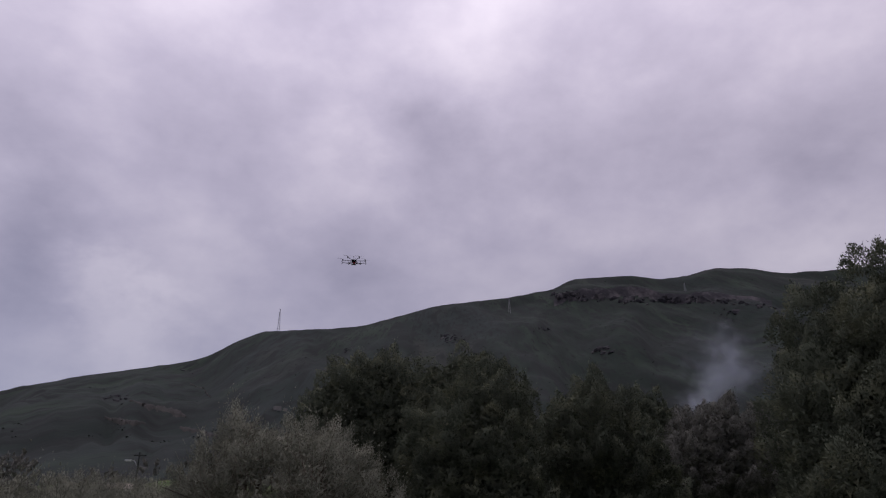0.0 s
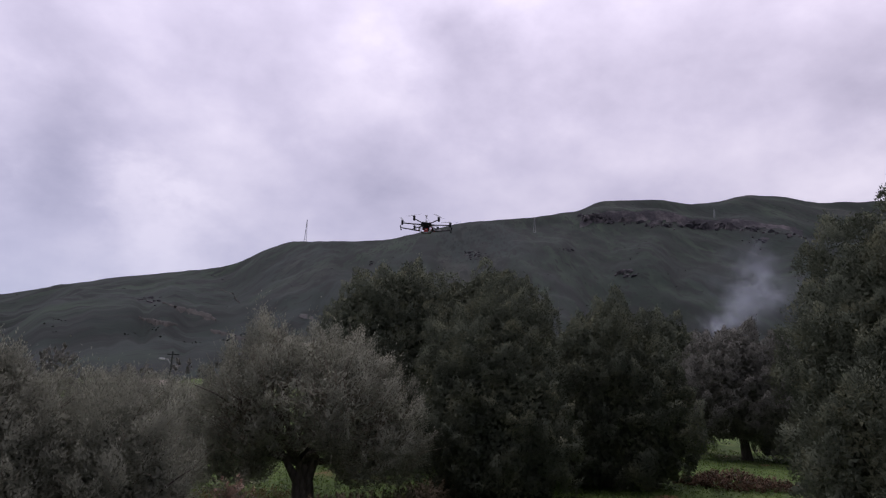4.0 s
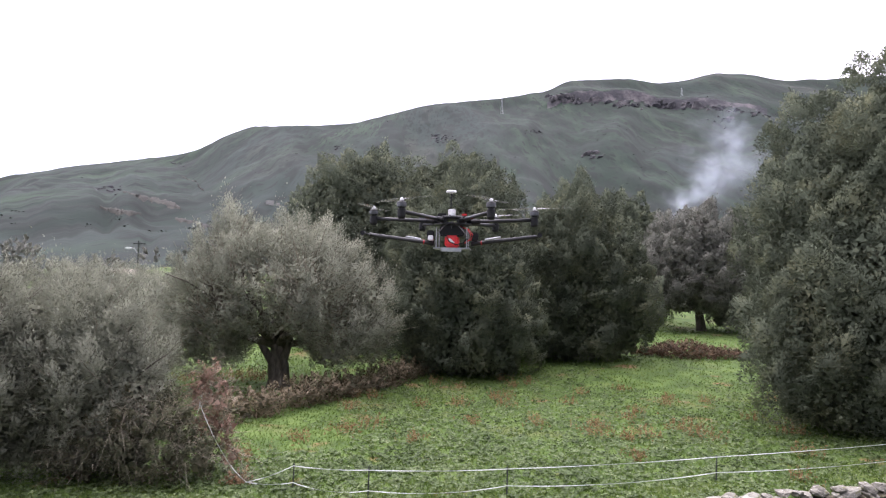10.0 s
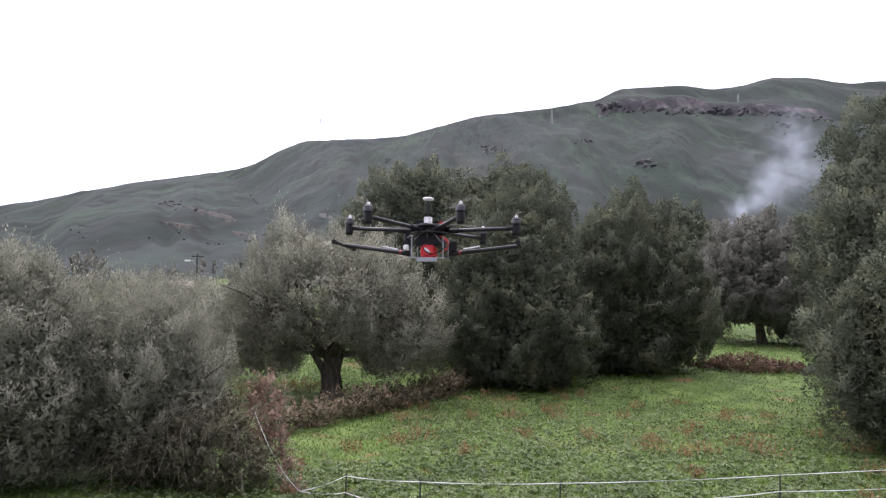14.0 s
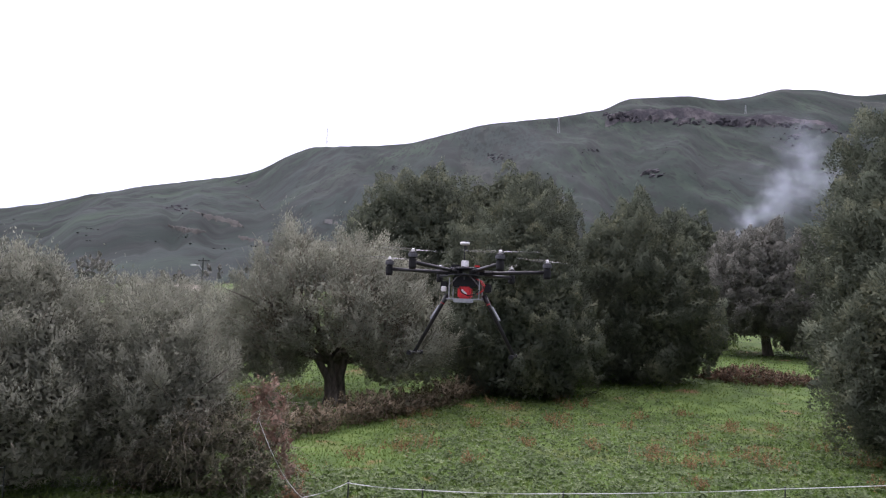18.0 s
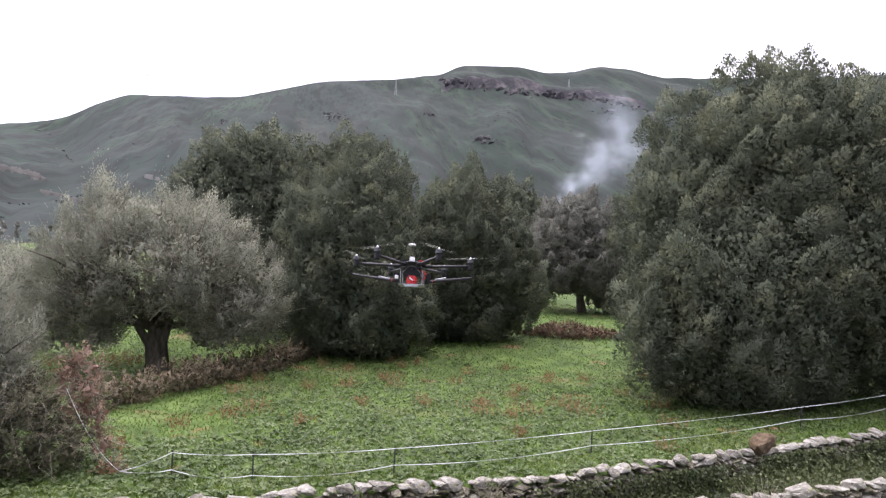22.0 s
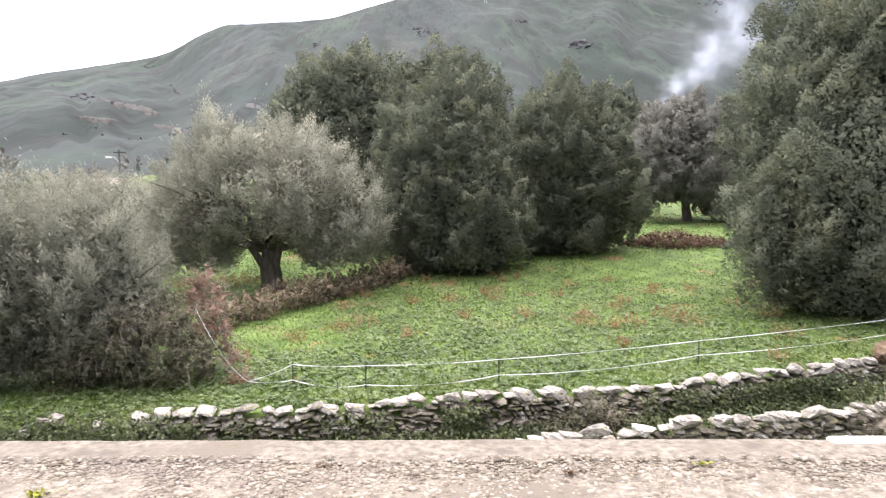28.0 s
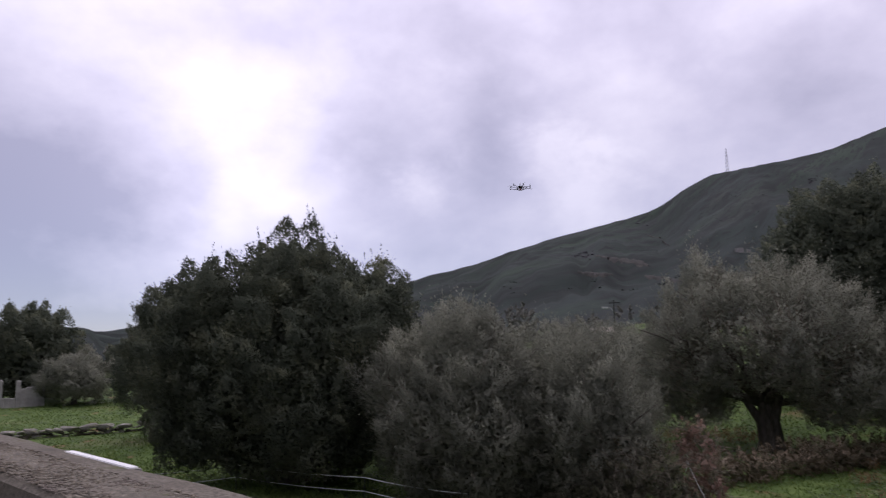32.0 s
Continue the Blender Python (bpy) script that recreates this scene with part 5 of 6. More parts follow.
# ---- far things ----
def lamp_and_house():
    p = az_el(-23.2, 0, 88)
    z = ground_z(p.x, p.y)
    top = 4.3 + 88 * math.tan(radians(2.6))
    ob = root("street_lamp", p.x, p.y, z, "grey street lamp on a tall pole by the road", "street lamp")
    part("pole", mesh_of("pole", *tube([(0, 0, 0), (0, 0, top - z)], [0.13, 0.09], 8), M_POST), ob)
    part("arm", mesh_of("arm", *tube([(0, 0, top - z - 0.9), (-0.5, 0, top - z - 0.25), (-1.0, 0, top - z - 0.2)], 0.05, 6), M_METAL), ob)
    part("cross_arm", from_bm("cross_arm", box(1.5, 0.12, 0.14, (0.1, 0, top - z + 0.35), 0.02), M_POST), ob)
    part("pole_top", mesh_of("pole_top", *tube([(0, 0, top - z - 0.05), (0, 0, top - z + 0.7)], 0.09, 8), M_POST), ob)
    part("lamp_head", from_bm("lamp_head", box(0.7, 0.35, 0.2, (-1.2, 0, top - z - 0.2), 0.05), M_MODULE), ob)
    h = az_el(-24.1, 0, 92)
    z = ground_z(h.x, h.y) - 0.9
    ob = root("cottage", h.x, h.y, z, "small pale cottage with a low tiled roof", "house", rz=20)
    part("wall", from_bm("wall", box(3.0, 4.2, 2.6, (0, 0, 1.3), 0.02), M_WHITE), ob)
    v = [(-1.7, -2.4, 2.6), (1.7, -2.4, 2.6), (1.7, 2.4, 2.6), (-1.7, 2.4, 2.6), (-1.7, 0, 3.3), (1.7, 0, 3.3)]
    part("roof", mesh_of("roof", v, [(0, 1, 5, 4), (2, 3, 4, 5), (0, 4, 3), (1, 2, 5), (3, 2, 1, 0)], M_ROOF), ob)
    part("window", from_bm("window", box(0.8, 0.06, 0.9, (-0.8, -2.12, 1.5), 0.01), M_BLACK), ob)
    r = az_el(-70.7, 0, 57)
    ob = root("ruined_house", r.x, r.y, ground_z(r.x, r.y) - 0.1, "pale roofless ruined house behind the meadow trees", "house", rz=70)
    g = np.random.default_rng(71)

    def broken(x0, x1, h, z0=0.0, deep=0.4, y=0.0):
        """A stretch of wall with a ragged top, in narrow upright pieces."""
        bm = bmesh.new()
        x = x0
        while x < x1 - 0.01:
            w = min(g.uniform(0.18, 0.42), x1 - x)
            hh = h * g.uniform(0.7, 1.05)
            bmesh.ops.create_cube(bm, size=1.0, matrix=Matrix.Translation((x + w / 2, y + g.normal(0, 0.02), (z0 + hh) / 2)) @ Matrix.Diagonal((w * 1.04, deep * g.uniform(0.9, 1.1), hh - z0, 1)))
            x += w
        bmesh.ops.bevel(bm, geom=bm.edges[:], offset=0.03, segments=1, affect="EDGES")
        return bm

    for x0, x1, h in ((-4.6, -2.7, 2.5), (-1.9, 0.3, 2.2), (1.1, 2.9, 2.0)):
        part("wall", from_bm("wall", broken(x0, x1, h), M_WALLPAINT), ob)
    for x0, x1 in ((-2.7, -1.9), (0.3, 1.1)):
        part("sill", from_bm("sill", broken(x0, x1, 1.0), M_WALLPAINT), ob)
    part("lintel", from_bm("lintel", box(1.1, 0.38, 0.2, (-2.3, 0, 2.05), 0.03), M_WALLPAINT), ob)
    part("wall", from_bm("wall", box(0.4, 5.0, 1.6, (-4.3, 2.7, 0.8), 0.05), M_WALLPAINT), ob)


def mast(a, e0, e1, d, w):
    p = az_el(a, 0, d)
    z0, z1 = 4.3 + d * math.tan(radians(e0)), 4.3 + d * math.tan(radians(e1))
    z0 = min(z0, ground_z(p.x, p.y) + 1)
    h = z1 - z0 + 1
    ob = root("lattice_mast", p.x, p.y, z0 - 1, "thin steel lattice mast on the hillside", "mast")
    vf = []
    n = 12
    for sx, sy in ((-1, -1), (1, -1), (1, 1), (-1, 1)):
        part("mast_leg", mesh_of("mast_leg", *tube([(sx * w, sy * w, 0), (sx * w * 0.12, sy * w * 0.12, h)], w * 0.068, 5), M_METAL), ob)
    for k in range(n):
        s0, s1 = w * (1 - 0.88 * k / n), w * (1 - 0.88 * (k + 1) / n)
        za, zb = h * k / n, h * (k + 1) / n
        vf += [tube([(-s0, -s0, za), (s1, -s1, zb)], w * 0.036, 4), tube([(s0, s0, za), (-s1, s1, zb)], w * 0.036, 4),
               tube([(-s0, s0, za), (-s1, -s1, zb)], w * 0.036, 4), tube([(s0, -s0, za), (s1, s1, zb)], w * 0.036, 4)]
    part("bracing", mesh_of("bracing", *join(*vf), M_METAL), ob)


def hill_point(a, e):
    """Where the line of sight at that bearing and height angle meets the hillside."""
    d = np.linspace(110, 1100, 1500)
    v = az_el(a, 0)
    z = land(v.x * d, v.y * d)
    k = int(np.argmax(z > 4.3 + d * math.tan(radians(e))))
    return v.x * d[k], v.y * d[k], z[k], d[k]


def outcrops():
    g = np.random.default_rng(80)
    rocks = stone_meshes(8, M_ROCK, False)
    spots = [(-25.5, 6.9, 9, 0.9), (0.9, 12.6, 12, 1.0), (13.9, 11.3, 9, 0.9), (8.8, 13.2, 6, 0.7), (-13.4, 6.5, 4, 0.4), (-8, 11.5, 5, 0.5), (-20.5, 9.2, 4, 0.5), (24, 13.5, 7, 0.9)]
    for a0, e0, n, spread in spots:
        x0, y0, z0, d0 = hill_point(a0, e0)
        ob = root("rock_outcrop", x0, y0, z0, "grey rock outcrop on the grassy hillside", "rocks", "hillside outcrops")
        for _ in range(n * 3):
            x, y, z, d = hill_point(a0 + g.normal(0, 0.5 * spread), e0 + g.normal(0, 0.2 * spread))
            s = g.lognormal(0.75, 0.5) * spread * d / 700
            part("boulder", rocks[g.integers(8)], ob, "", Matrix.Translation((x - x0, y - y0, z - z0 - s * 0.22)) @ pose(0, 0, 0, g.uniform(-20, 20), g.uniform(-20, 20), g.uniform(0, 360)) @ Matrix.Diagonal((s * 1.7, s * 1.5, s, 1)))
    x0, y0, z0, d0 = hill_point(18, 15.2)
    ob = root("cliff_band", x0, y0, z0, "broken grey cliff band below the summit", "cliff")
    for k in range(130):
        a = 10.0 + 19.0 * g.random() ** 1.2
        e = np.interp(a, [10, 12, 15, 21, 28], [16.1, 15.7, 15.25, 14.8, 13.4]) + g.normal(0, 0.13)
        x, y, z, d = hill_point(a, e)
        s = g.lognormal(1.25, 0.45) * np.interp(a, [10, 22, 29], [1, 0.8, 0.5])
        part("boulder", rocks[g.integers(8)], ob, "", Matrix.Translation((x - x0, y - y0, z - z0 - s * 0.3)) @ pose(0, 0, 0, g.uniform(-8, 8), g.uniform(-8, 8), g.uniform(0, 360)) @ Matrix.Diagonal((s * 1.5, s * 1.6, s * 1.7, 1)))


def soil_scars():
    """Strips of bare soil and track draped over the slope, as bearings and height angles."""
    g = np.random.default_rng(84)
    for line, w in (([(-24.4, 6.75), (-23.0, 6.4), (-21.4, 6.1), (-20.2, 5.75)], 5.0), ([(-20.6, 4.85), (-19.6, 4.75), (-18.6, 4.5), (-17.6, 4.3)], 4.0),
                    ([(-26.0, 5.4), (-24.6, 5.2), (-23.2, 5.15)], 2.6), ([(-20.4, 8.3), (-19.2, 7.9), (-18.6, 7.2)], 2.2)):
        n = 40
        t = np.linspace(0, 1, n)
        k = np.linspace(0, 1, len(line))
        v, f = [], []
        for i in range(n):
            a, e = np.interp(t[i], k, [q[0] for q in line]), np.interp(t[i], k, [q[1] for q in line])
            x, y, z, d = hill_point(a + 0.05 * g.normal(), e + 0.03 * g.normal())
            half = w * (0.25 + 0.75 * math.sin(math.pi * (0.06 + 0.88 * t[i]))) * g.uniform(0.6, 1.3)
            u = Vector((x, y, 0)).normalized()
            for o in (-1, -0.5, 0, 0.5, 1):
                px, py = x + u.x * half * o * 2.2, y + u.y * half * o * 2.2
                v.append((px, py, ground_z(px, py) + 0.55 - 0.75 * abs(o) ** 3))
        for i in range(n - 1):
            for o in range(4):
                p = i * 5 + o
                f.append((p, p + 1, p + 6, p + 5))
        tagged(new("soil_scar", mesh_of("soil_scar", v, f, M_SOIL, True)), "strip of bare pale soil on the grassy hillside", "bare soil", kind="structure")
    x, y, z, d = hill_point(-13.35, 6.45)
    ob = root("stone_hut", x, y, z, "small pale stone hut ruin on the hillside", "hut", rz=15)
    part("wall", from_bm("wall", box(3.4, 0.6, 2.2, (0, 0, 0.8), 0.15), M_WALLPAINT), ob)
    part("wall", from_bm("wall", box(0.6, 3.0, 1.6, (-1.6, 1.6, 0.6), 0.15), M_WALLPAINT), ob)
    part("wall", from_bm("wall", box(1.8, 0.6, 1.3, (3.4, 0.3, 0.4), 0.15), M_WALLPAINT), ob)


def hill_scrub():
    global rng
    rng = np.random.default_rng(44)
    n = 2600
    a = rng.uniform(-62, 48, n)
    s = rng.uniform(0.02, 0.97, n)
    r = 95 + s * (ridge_distance(a) - 95)
    x, y = r * np.sin(np.radians(a)), r * np.cos(np.radians(a))
    k = fbm(x, y, 60.0, 7.0, 4) + 0.25 * fbm(x, y, 400.0, 4.0, 2) > rng.uniform(-0.1, 0.5, n)
    x, y = x[k], y[k]
    c = np.repeat(np.stack([x, y, land(x, y) + 0.3], 1), 5, 0)
    c += rng.normal(0, 0.7, c.shape) * [1.3, 1.3, 0.35]
    q = leaves(c, rng.normal(0, 1, c.shape) * [1, 1, 0.3], 0.8, 0.5, 0.2)
    tagged(new("hill_scrub", quads_mesh("hill_scrub", q, M_SCRUB)), "low dark scrub scattered over the hillside", "scrub", kind="stuff")


hill_scrub()
lamp_and_house()
mast(-13.8, 12.7, 14.66, 800, 2.0)
mast(6.1, 14.4, 15.9, 760, 1.6)
mast(20.9, 14.9, 16.17, 800, 1.6)
outcrops()
soil_scars()


# ---- smoke ----
scene.cycles.transparent_max_bounces = 128
PUFFS = []


def smoke():
    """Rigid puffs of many thin drifting flakes, thinning outwards."""
    g = np.random.default_rng(90)
    ob = root("smoke_plume", 0, 0, 0, "white smoke plume drifting up from behind the trees", "smoke")
    me = []
    for k in range(6):
        n = 66
        c = g.normal(0, 0.5, (n, 3)) * (1 + 0.5 * np.sin(g.uniform(0, 6, 3)))
        a = g.normal(0, 1, (n, 3))
        a /= np.linalg.norm(a, axis=1)[:, None]
        b = np.cross(a, g.normal(0, 1, (n, 3)))
        b /= np.linalg.norm(b, axis=1)[:, None]
        w = g.uniform(0.22, 0.5, (n, 1))
        me.append(quads_mesh("puff", np.stack([c - a * w, c + b * w, c + a * w, c - b * w], 1), M_SMOKE))
    bill = [(g.normal(0, 0.12 + 0.85 * ((j + 0.5) / 13)), g.normal(0, 0.04)) for j in range(13)]
    for k in range(78):
        j = k // 6
        t = min(1.0, max(0.0, ((j + 0.5) / 13) ** 0.9 + bill[j][1]))
        w = bill[j][0] + g.normal(0, 0.08 + 0.4 * t)
        a = np.interp(t, [0, 0.2, 0.45, 0.75, 1], [20.2, 20.9, 22.3, 24.2, 26.6]) - 0.64 * w + g.normal(0, 0.05 + 0.35 * t)
        e = np.interp(t, [0, 0.2, 0.45, 0.75, 1], [6.0, 7.2, 8.6, 10.2, 11.4]) + 0.77 * w + g.normal(0, 0.05 + 0.35 * t)
        p = Vector(EYE) + az_el(a, e, 105 + g.normal(0, 2.5))
        s = (0.85 + 1.9 * t) * g.uniform(0.7, 1.4)
        PUFFS.append((tagged(part("puff", me[k % 6], ob), kind="stuff"), p, s, t, g.uniform(0, 360)))
        PUFFS[-1][0].scale = (s * 1.2, s, s)
    return ob


smoke()


# ---- hexacopter ----
def hexacopter():
    ob = new("hexacopter")
    tagged(ob, "black carbon hexacopter with raised legs and a red payload box", "drone")
    R = 0.5665
    hub = join(lathe([(0.10, -0.075), (0.135, -0.07), (0.135, -0.062), (0.10, -0.058)], 12), lathe([(0.12, -0.03), (0.13, -0.026), (0.13, -0.018), (0.12, -0.014)], 12))
    part("hub", mesh_of("hub", *hub, M_CARBON), ob, "two stacked carbon plates")
    for k in range(6):
        a = radians(60 * k)
        part("spacer", mesh_of("spacer", *lathe([(0.008, -0.062), (0.008, -0.025)], 8, (0.1 * math.cos(a), 0.1 * math.sin(a), 0)), M_BLACK), ob)
    part("battery_bay", from_bm("battery_bay", box(0.17, 0.2, 0.075, (0, 0.02, -0.115), 0.008), M_BLACK), ob)
    part("top_module", from_bm("top_module", box(0.048, 0.042, 0.046, (0.0, -0.09, 0.01), 0.004), M_MODULE), ob, "white plastic module")
    part("receiver", from_bm("receiver", box(0.034, 0.026, 0.014, (0.085, -0.07, -0.004), 0.003), M_REDWIRE), ob)
    part("receiver", from_bm("receiver", box(0.06, 0.03, 0.018, (-0.07, -0.07, -0.004), 0.004), M_BLACK), ob)
    gps = part("gps_mast", mesh_of("gps_mast", *tube([(-0.01, -0.06, -0.02), (-0.01, -0.06, 0.15)], 0.0045, 8), M_BLACK), ob)
    part("gps_puck", mesh_of("gps_puck", *lathe([(0.012, 0.146), (0.034, 0.152), (0.036, 0.160), (0.033, 0.166), (0.01, 0.169)], 18, (-0.01, -0.06, 0)), M_MODULE), gps)
    part("aerial_wire", mesh_of("aerial_wire", *tube([(-0.005, -0.06, 0.14), (0.03, -0.06, 0.08), (0.08, -0.06, 0.03), (0.1, -0.05, -0.01)], 0.002, 5), M_BLACK), ob)
    blades = []
    for k in range(6):
        a = radians(-90 + 30 + 60 * k)
        c, s = math.cos(a), math.sin(a)
        arm = part("arm", mesh_of("arm", *tube([(0.1 * c, 0.1 * s, -0.045), (R * c, R * s, -0.028)], 0.0135, 12), M_CARBON, True), ob)
        part("arm_clamp", mesh_of("arm_clamp", *tube([(0.13 * c, 0.13 * s, -0.044), (0.19 * c, 0.19 * s, -0.042)], 0.019, 8), M_BLACK), arm)
        mo = part("motor", mesh_of("motor", *lathe([(0.02, -0.075), (0.026, -0.06), (0.026, -0.012), (0.021, -0.008), (0.021, -0.002), (0.029, 0.002), (0.03, 0.03), (0.02, 0.038), (0.012, 0.042)], 14, (R * c, R * s, 0)), M_BLACK, False), ob)
        part("motor_ring", mesh_of("motor_ring", *lathe([(0.0305, 0.001), (0.0312, 0.006), (0.0312, 0.021), (0.0305, 0.026)], 14, (R * c, R * s, 0)), M_MOTOR), mo)
        part("prop_nut", mesh_of("prop_nut", *lathe([(0.011, 0.042), (0.011, 0.054), (0.005, 0.062)], 8, (R * c, R * s, 0)), M_MODULE), mo)
        v, f = [], []
        for sg in (1, -1):
            o = len(v)
            for i in range(9):
                t = i / 8
                w = 0.02 * math.sin(math.pi * min(1, 0.25 + 0.8 * t)) + 0.004
                x = sg * (0.02 + 0.245 * t)
                tw = 0.006 * (1 - t)
                v += [(x, -w, 0.05 - tw * sg), (x, w, 0.05 + tw * sg), (x, w, 0.0515 + tw * sg), (x, -w, 0.0515 - tw * sg)]
            for i in range(8):
                p, q = o + 4 * i, o + 4 * i + 4
                f += [(p, p + 1, q + 1, q), (p + 1, p + 2, q + 2, q + 1), (p + 2, p + 3, q + 3, q + 2), (p + 3, p, q, q + 3)]
        pr = part("propeller", mesh_of("propeller", v, f, M_BLADE), ob, "", Matrix.Translation((R * c, R * s, 0)))
        blades.append((pr, R * c, R * s, k))
    # payload cradle
    for x in (-0.105, 0.105):
        for y in (-0.09, 0.09):
            part("rail", mesh_of("rail", *tube([(x, y, -0.09), (x, y, -0.232)], 0.0042, 6), M_BELL), ob)
    part("base_plate", from_bm("base_plate", box(0.25, 0.2, 0.008, (0, 0, -0.236), 0.002), M_BELL), ob, "aluminium base plate")
    part("front_tray", from_bm("front_tray", box(0.14, 0.012, 0.022, (0.0, -0.105, -0.25), 0.003), M_BELL), ob)
    pay = part("payload_box", from_bm("payload_box", box(0.094, 0.11, 0.084, (0.0, -0.03, -0.188), 0.012), M_RED), ob, "bright red payload box")
    part("mark", mesh_of("mark", [(-0.026, -0.0865, -0.175), (-0.012, -0.0865, -0.165), (0.022, -0.0865, -0.196), (0.012, -0.0865, -0.205), (-0.026, -0.0885, -0.175), (-0.012, -0.0885, -0.165), (0.022, -0.0885, -0.196), (0.012, -0.0885, -0.205)],
                         [(4, 5, 6, 7), (0, 3, 2, 1), (0, 1, 5, 4), (1, 2, 6, 5), (2, 3, 7, 6), (3, 0, 4, 7)], M_MODULE), pay, "pale slanted mark")
    for k in range(2):
        part("cable", mesh_of("cable", *tube([(0.06, -0.07, -0.085), (0.11 + 0.014 * k, -0.09, -0.105 - 0.004 * k), (0.132 + 0.012 * k, -0.09, -0.14), (0.125 + 0.01 * k, -0.09, -0.175), (0.09, -0.085, -0.2)], 0.003, 6), M_REDWIRE), ob)
    part("cable", mesh_of("cable", *tube([(-0.03, -0.095, -0.16), (-0.015, -0.1, -0.19), (0.03, -0.1, -0.212), (0.08, -0.098, -0.2), (0.105, -0.095, -0.17)], 0.004, 6), M_BLACK), ob, "black cable looped before the box")
    for sg in (-1, 1):
        part("strut", mesh_of("strut", *tube([(0, -0.115, -0.055), (sg * 0.05, -0.112, -0.085), (sg * 0.1, -0.1, -0.14)], 0.0038, 6), M_SILVER), ob)
    part("strut", mesh_of("strut", *tube([(0, -0.112, -0.05), (0, -0.105, -0.1)], 0.0035, 6), M_SILVER), ob)
    for k in range(6):
        a = radians(25 + 60 * k)
        part("standoff_screw", mesh_of("standoff_screw", *lathe([(0.006, -0.016), (0.006, -0.008)], 6, (0.115 * math.cos(a), 0.115 * math.sin(a), 0)), M_SILVER), ob)
    for sg in (-1, 1):
        part("speed_controller", from_bm("speed_controller", box(0.05, 0.035, 0.022, (sg * 0.06, -0.1, -0.048), 0.004), M_BLACK), ob)
        part("battery", from_bm("battery", box(0.07, 0.15, 0.05, (sg * 0.045, 0.03, -0.118), 0.01), M_CARBON), ob)
    part("side_module", from_bm("side_module", box(0.035, 0.035, 0.035, (-0.148, -0.06, -0.165), 0.004), M_MODULE), ob, "small white sensor box")
    part("side_bracket", from_bm("side_bracket", box(0.05, 0.05, 0.06, (-0.155, 0.0, -0.14), 0.006), M_BLACK), ob)
    part("side_bracket", from_bm("side_bracket", box(0.05, 0.05, 0.06, (0.155, 0.0, -0.15), 0.006), M_BLACK), ob)
    legs = []
    for sg in (-1, 1):
        leg = part("landing_leg", mesh_of("landing_leg", *tube([(0, 0, 0), (0.08, 0, 0), (0.47, 0, 0)], [0.02, 0.0145, 0.0135], 10), M_CARBON, True), ob)
        part("foot_bar", mesh_of("foot_bar", *tube([(0.47, -0.19, -0.004), (0.47, 0.19, -0.004)], 0.0105, 8), M_CARBON, True), leg)
        for e in (-0.21, 0.15):
            part("foot_pad", mesh_of("foot_pad", *tube([(0.47, e, -0.004), (0.47, e + 0.06, -0.004)], 0.016, 8), M_BLACK), leg)
        part("gas_strut", mesh_of("gas_strut", *tube([(0.1, -0.022, 0.016), (0.21, -0.022, 0.022)], 0.0085, 8), M_BELL), leg)
        part("red_band", mesh_of("red_band", *lathe([(0.0152, -0.006), (0.0152, 0.006)], 10), M_REDWIRE), leg, "", pose(0.07, 0, 0, 0, 90, 0))
        legs.append((leg, sg))
    return ob, blades, legs


DRONE, BLADES, LEGS = hexacopter()

# ---- stone walls, last of the structure ----
wall("wall_field", W1X, W1Y, -5.2, 20.5, lambda x: 0.05 + 0.04 * math.sin(x * 0.9), 8, "low dry stone wall with pale lichened capstones", 91, 0.31, 0.076)
wall("wall_lane", W2X, W2Y, 1.8, 19.0, lambda x: -0.12 + 0.03 * math.sin(x * 1.3), 8, "low mossy dry stone wall along the lane", 92, 0.34, 0.08)
gs = np.random.default_rng(95)
for k in range(11):
    x = -5.6 - 0.42 * k + gs.normal(0, 0.12)
    y = float(np.interp(x, W1X, W1Y)) - 0.2 + gs.normal(0, 0.12)
    fs = root("field_stone", x, y, ground_z(x, y) + 0.12, "loose pale stone of the fallen wall half sunk in weeds", "stone", "fallen wall stones")
    part("rock", CAPS[k % 10], fs, "", pose(0, 0, 0, gs.uniform(-15, 15), gs.uniform(-15, 15), gs.uniform(0, 180)) @ Matrix.Diagonal((gs.uniform(0.2, 0.42), 0.3, gs.uniform(0.16, 0.28), 1)))
bo = root("brown_boulder", 11.2, 15.3, 0.14, "brown lichened boulder on the field wall", "boulder")
part("rock", CAPS[3], bo, "", pose(0, 0, 0.02, 5, -8, 20) @ Matrix.Diagonal((0.92, 0.6, 0.5, 1))).data = stone_meshes(1, M_BROWNROCK, False)[0]
bramble("dry_grass_tuft", 9.0, 12.0, "dry pale grass tuft by the lane wall", [(0, 0, 0.55, 0.4, 0.25, 0.4)], M_TWIG, 1.2, 0.2, 0.012, 200, 57, size=0.2, per=16, twig_len=0.5)
bramble("moss_cushion", 10.6, 12.1, "bright yellow-green moss cushion below the lane wall", [(0, 0, 0.3, 0.42, 0.25, 0.3), (0.35, 0.1, 0.25, 0.35, 0.25, 0.3)], M_MOSS, 1.0, 0.05, 0.035, 0, 58, size=0.14, per=40)
wall("wall_meadow", [-37, -32], [9.4, 21.0], -36.8, -32.3, lambda x: 0.32, 3, "far low stone wall across the meadow", 93, 0.5)

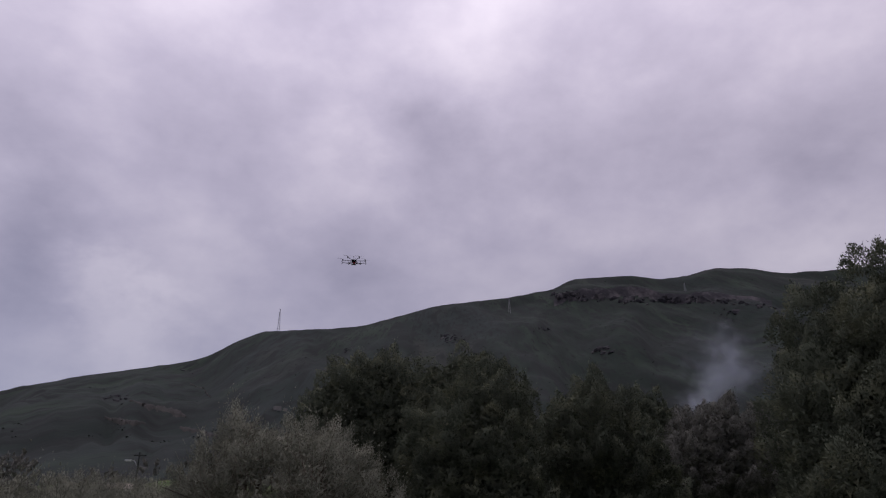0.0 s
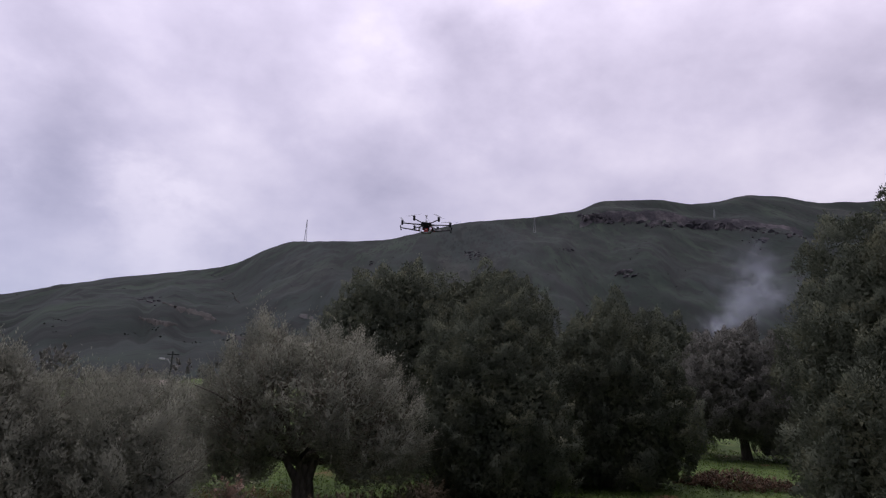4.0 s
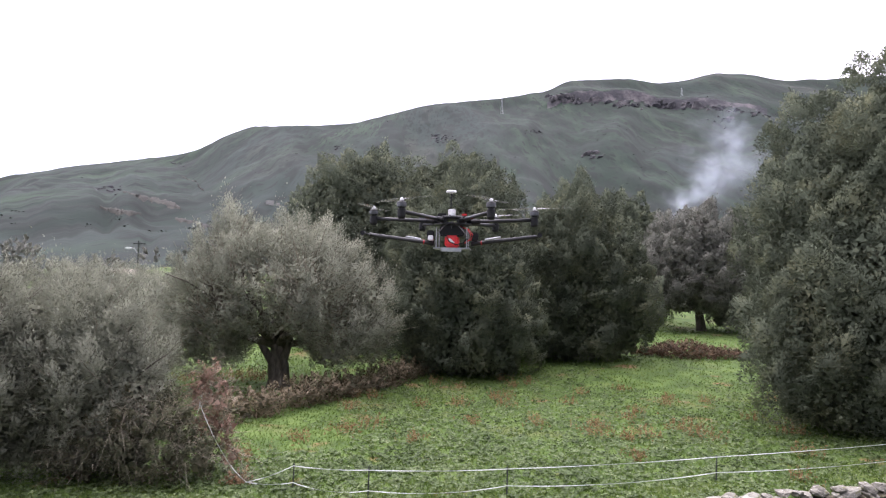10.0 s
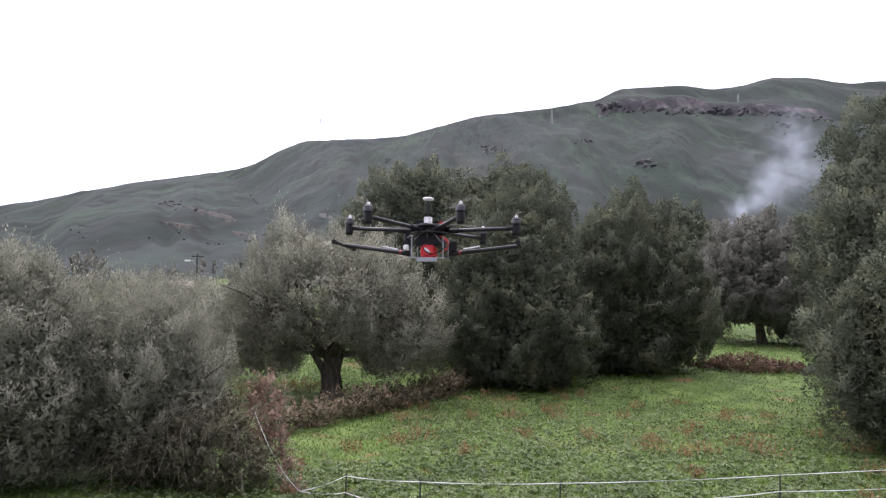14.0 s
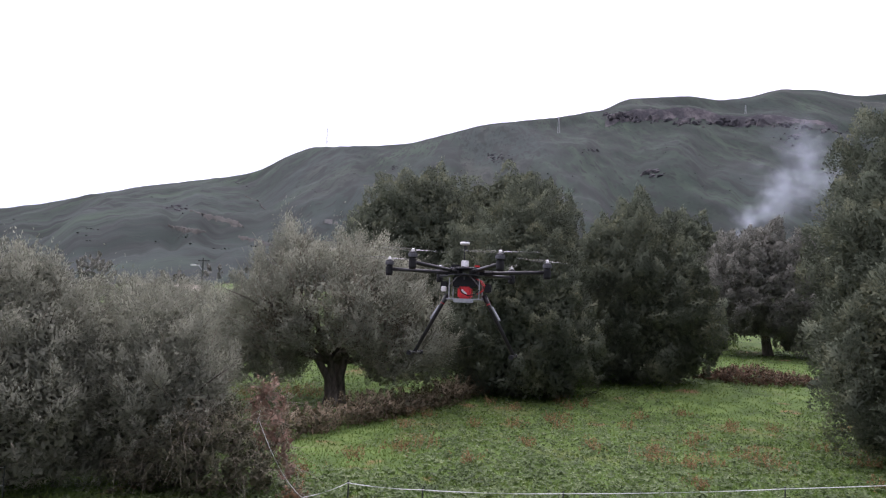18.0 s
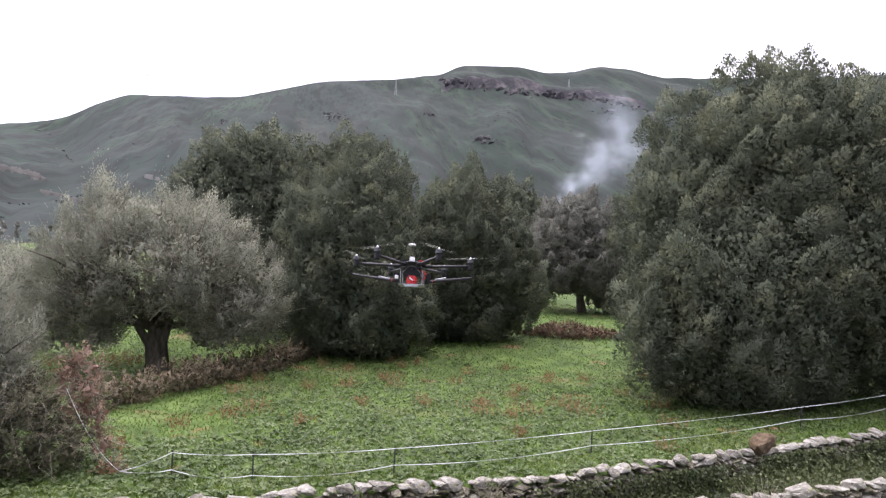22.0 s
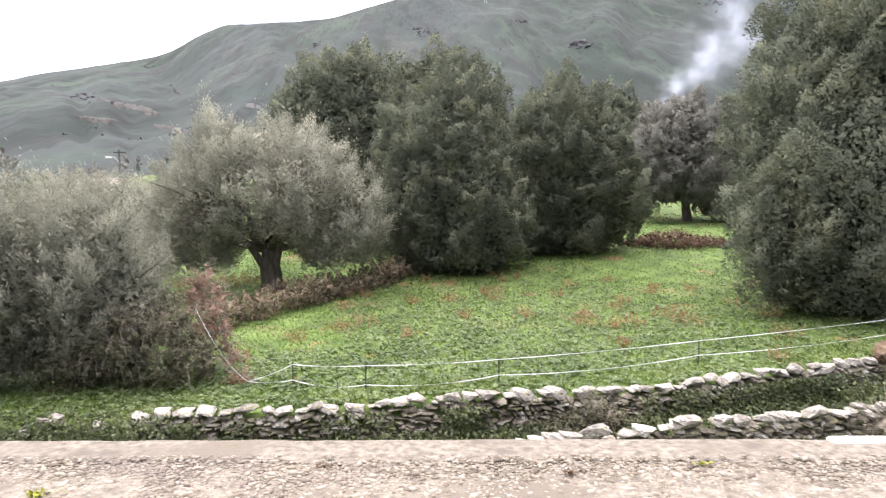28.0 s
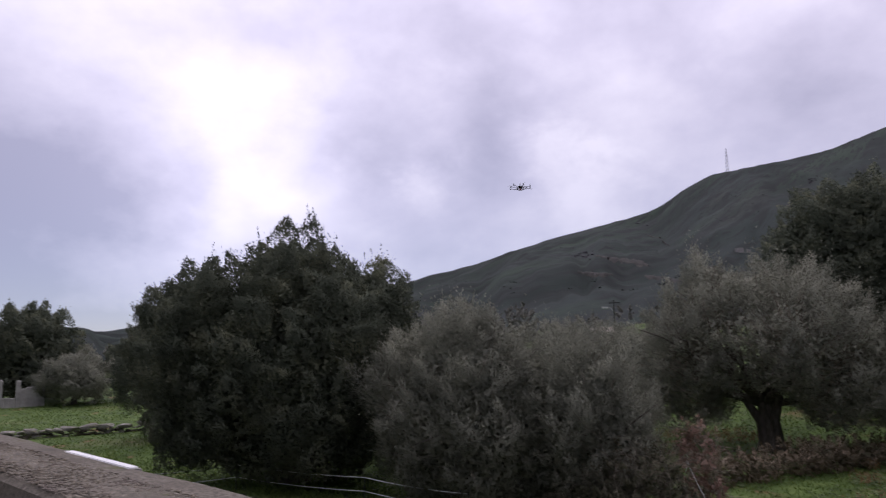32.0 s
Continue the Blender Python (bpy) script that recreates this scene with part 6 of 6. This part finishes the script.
# seconds and the hexacopter's place
FLIGHT = [
    (0, -4.33, 31.92, 15.43), (0.5, -3.31, 29.75, 14.26), (1, -2.40, 27.23, 13.13),
    (1.5, -1.86, 25.14, 12.21), (2, -1.47, 22.95, 11.29), (2.5, -1.19, 20.73, 10.41),
    (3, -0.99, 18.34, 9.59), (3.5, -0.95, 16.68, 8.99), (5.5, -0.57, 11.51, 6.91),
    (6, -0.40, 10.43, 6.47), (6.5, -0.33, 9.42, 6.06), (7, -0.31, 8.42, 5.65),
    (7.5, -0.30, 7.76, 5.35), (8, -0.23, 6.91, 5.03), (8.5, -0.14, 6.22, 4.84),
    (9, -0.04, 5.51, 4.80), (9.5, 0.10, 5.02, 4.80), (10, 0.17, 4.68, 4.80),
    (10.5, 0.14, 4.51, 4.79), (11, 0.04, 4.45, 4.79), (11.5, -0.05, 4.42, 4.79),
    (12, -0.13, 4.39, 4.79), (12.5, -0.19, 4.38, 4.79), (13, -0.25, 4.40, 4.79),
    (13.5, -0.30, 4.39, 4.79), (14, -0.32, 4.43, 4.78), (14.5, -0.35, 4.46, 4.76),
    (15, -0.39, 4.50, 4.73), (15.5, -0.41, 4.60, 4.70), (17.5, -0.16, 4.70, 4.61),
    (18, -0.12, 4.76, 4.57), (18.5, -0.09, 4.76, 4.53), (19, -0.07, 4.76, 4.50),
    (19.5, -0.07, 4.85, 4.46), (20, -0.08, 4.94, 4.42), (20.5, -0.10, 4.97, 4.40),
    (21, 0.05, 5.08, 4.40), (21.5, 0.44, 5.48, 4.40), (22, 0.93, 6.56, 4.38),
    (22.5, 1.41, 8.14, 4.31), (23, 1.85, 10.05, 3.96), (23.5, 2.32, 12.40, 3.41),
    (24, 2.80, 14.75, 2.82), (24.5, 3.34, 17.12, 2.36), (25, 3.99, 19.91, 2.12),
    (25.5, 4.30, 21.49, 2.10), (27.5, 2.79, 28.68, 4.55), (28, 1.40, 30.13, 5.65),
    (28.5, -0.28, 31.30, 6.69), (29, -2.39, 32.61, 7.70), (29.5, -4.85, 33.82, 8.64),
    (30, -7.79, 34.55, 9.69), (30.5, -10.84, 35.01, 10.72), (30.7, -12.22, 35.57, 11.12),
    (30.9, -13.54, 35.66, 11.50), (31, -14.39, 35.67, 11.92), (31.3, -15.84, 34.84, 12.43),
    (31.6, -17.79, 33.71, 12.69), (32, -19.42, 32.85, 13.04),
]

def motions():
    yaw = [(0, 4), (3.5, 4), (6, -5), (9, -7), (13, -8.5), (17.5, -6.5), (20, -8), (22, -14), (23, -6), (25.5, 0), (28, 30), (30, 40), (32, 20)]
    roll = [(0, 0), (5, 0), (9, 1.5), (10, 0), (21, 0), (22, 0), (22.5, 2), (24, 0), (26, 0), (27.5, -10), (29, -9), (30.5, -3), (31.2, 0), (32, 2)]
    pitch = [(0, 0), (3, 1), (8, 3), (9.5, 1), (12, -2.5), (15, -2.5), (21, -3), (22, -9), (24, -8), (25.5, -2), (32, 0)]

    def at(rows, t):
        return float(np.interp(t, [r[0] for r in rows], [r[1] for r in rows]))

    walk(DRONE, [(t, pose(x, y, z, at(pitch, t), at(roll, t), at(yaw, t))) for t, x, y, z in FLIGHT])
    for pr, x, y, k in BLADES:
        d = 1 if k % 2 else -1
        walk(pr, [(i / FPS, pose(x, y, 0, 0, 0, d * (79 * i + 40 * k))) for i in range(int(32 * FPS) + 1)])
    for leg, sg in LEGS:
        base = pose(sg * 0.13, 0, -0.2) @ pose(0, 0, 0, 0, 0, 0 if sg > 0 else 180)
        walk(leg, [(t, base @ pose(0, 0, 0, 0, -a, 0)) for t, a in ((0, 7), (15.6, 7), (16.2, -10), (17.2, -62), (19.05, -62), (19.5, -21), (19.85, 7), (32, 7))])
    for ob, p, s, t0, spin in PUFFS:
        scale = Matrix.Diagonal((s * 1.2, s, s, 1))
        rise = 2.0 + 3.0 * t0
        foot = Vector(EYE) + az_el(20.2, 6.0, 105)
        rows = []
        for t in (0, 4, 8, 12, 16, 20, 24, 28, 32):
            q = foot + (p - foot) * (0.84 + 0.16 * min(1.0, t / 9))
            rows.append((t, pose(q.x + (t - 14) / 32 * rise * 0.6, q.y, q.z + (t - 14) / 32 * rise * 0.55, 0, 0, spin + t * 1.2)))
        walk(ob, rows)


motions()
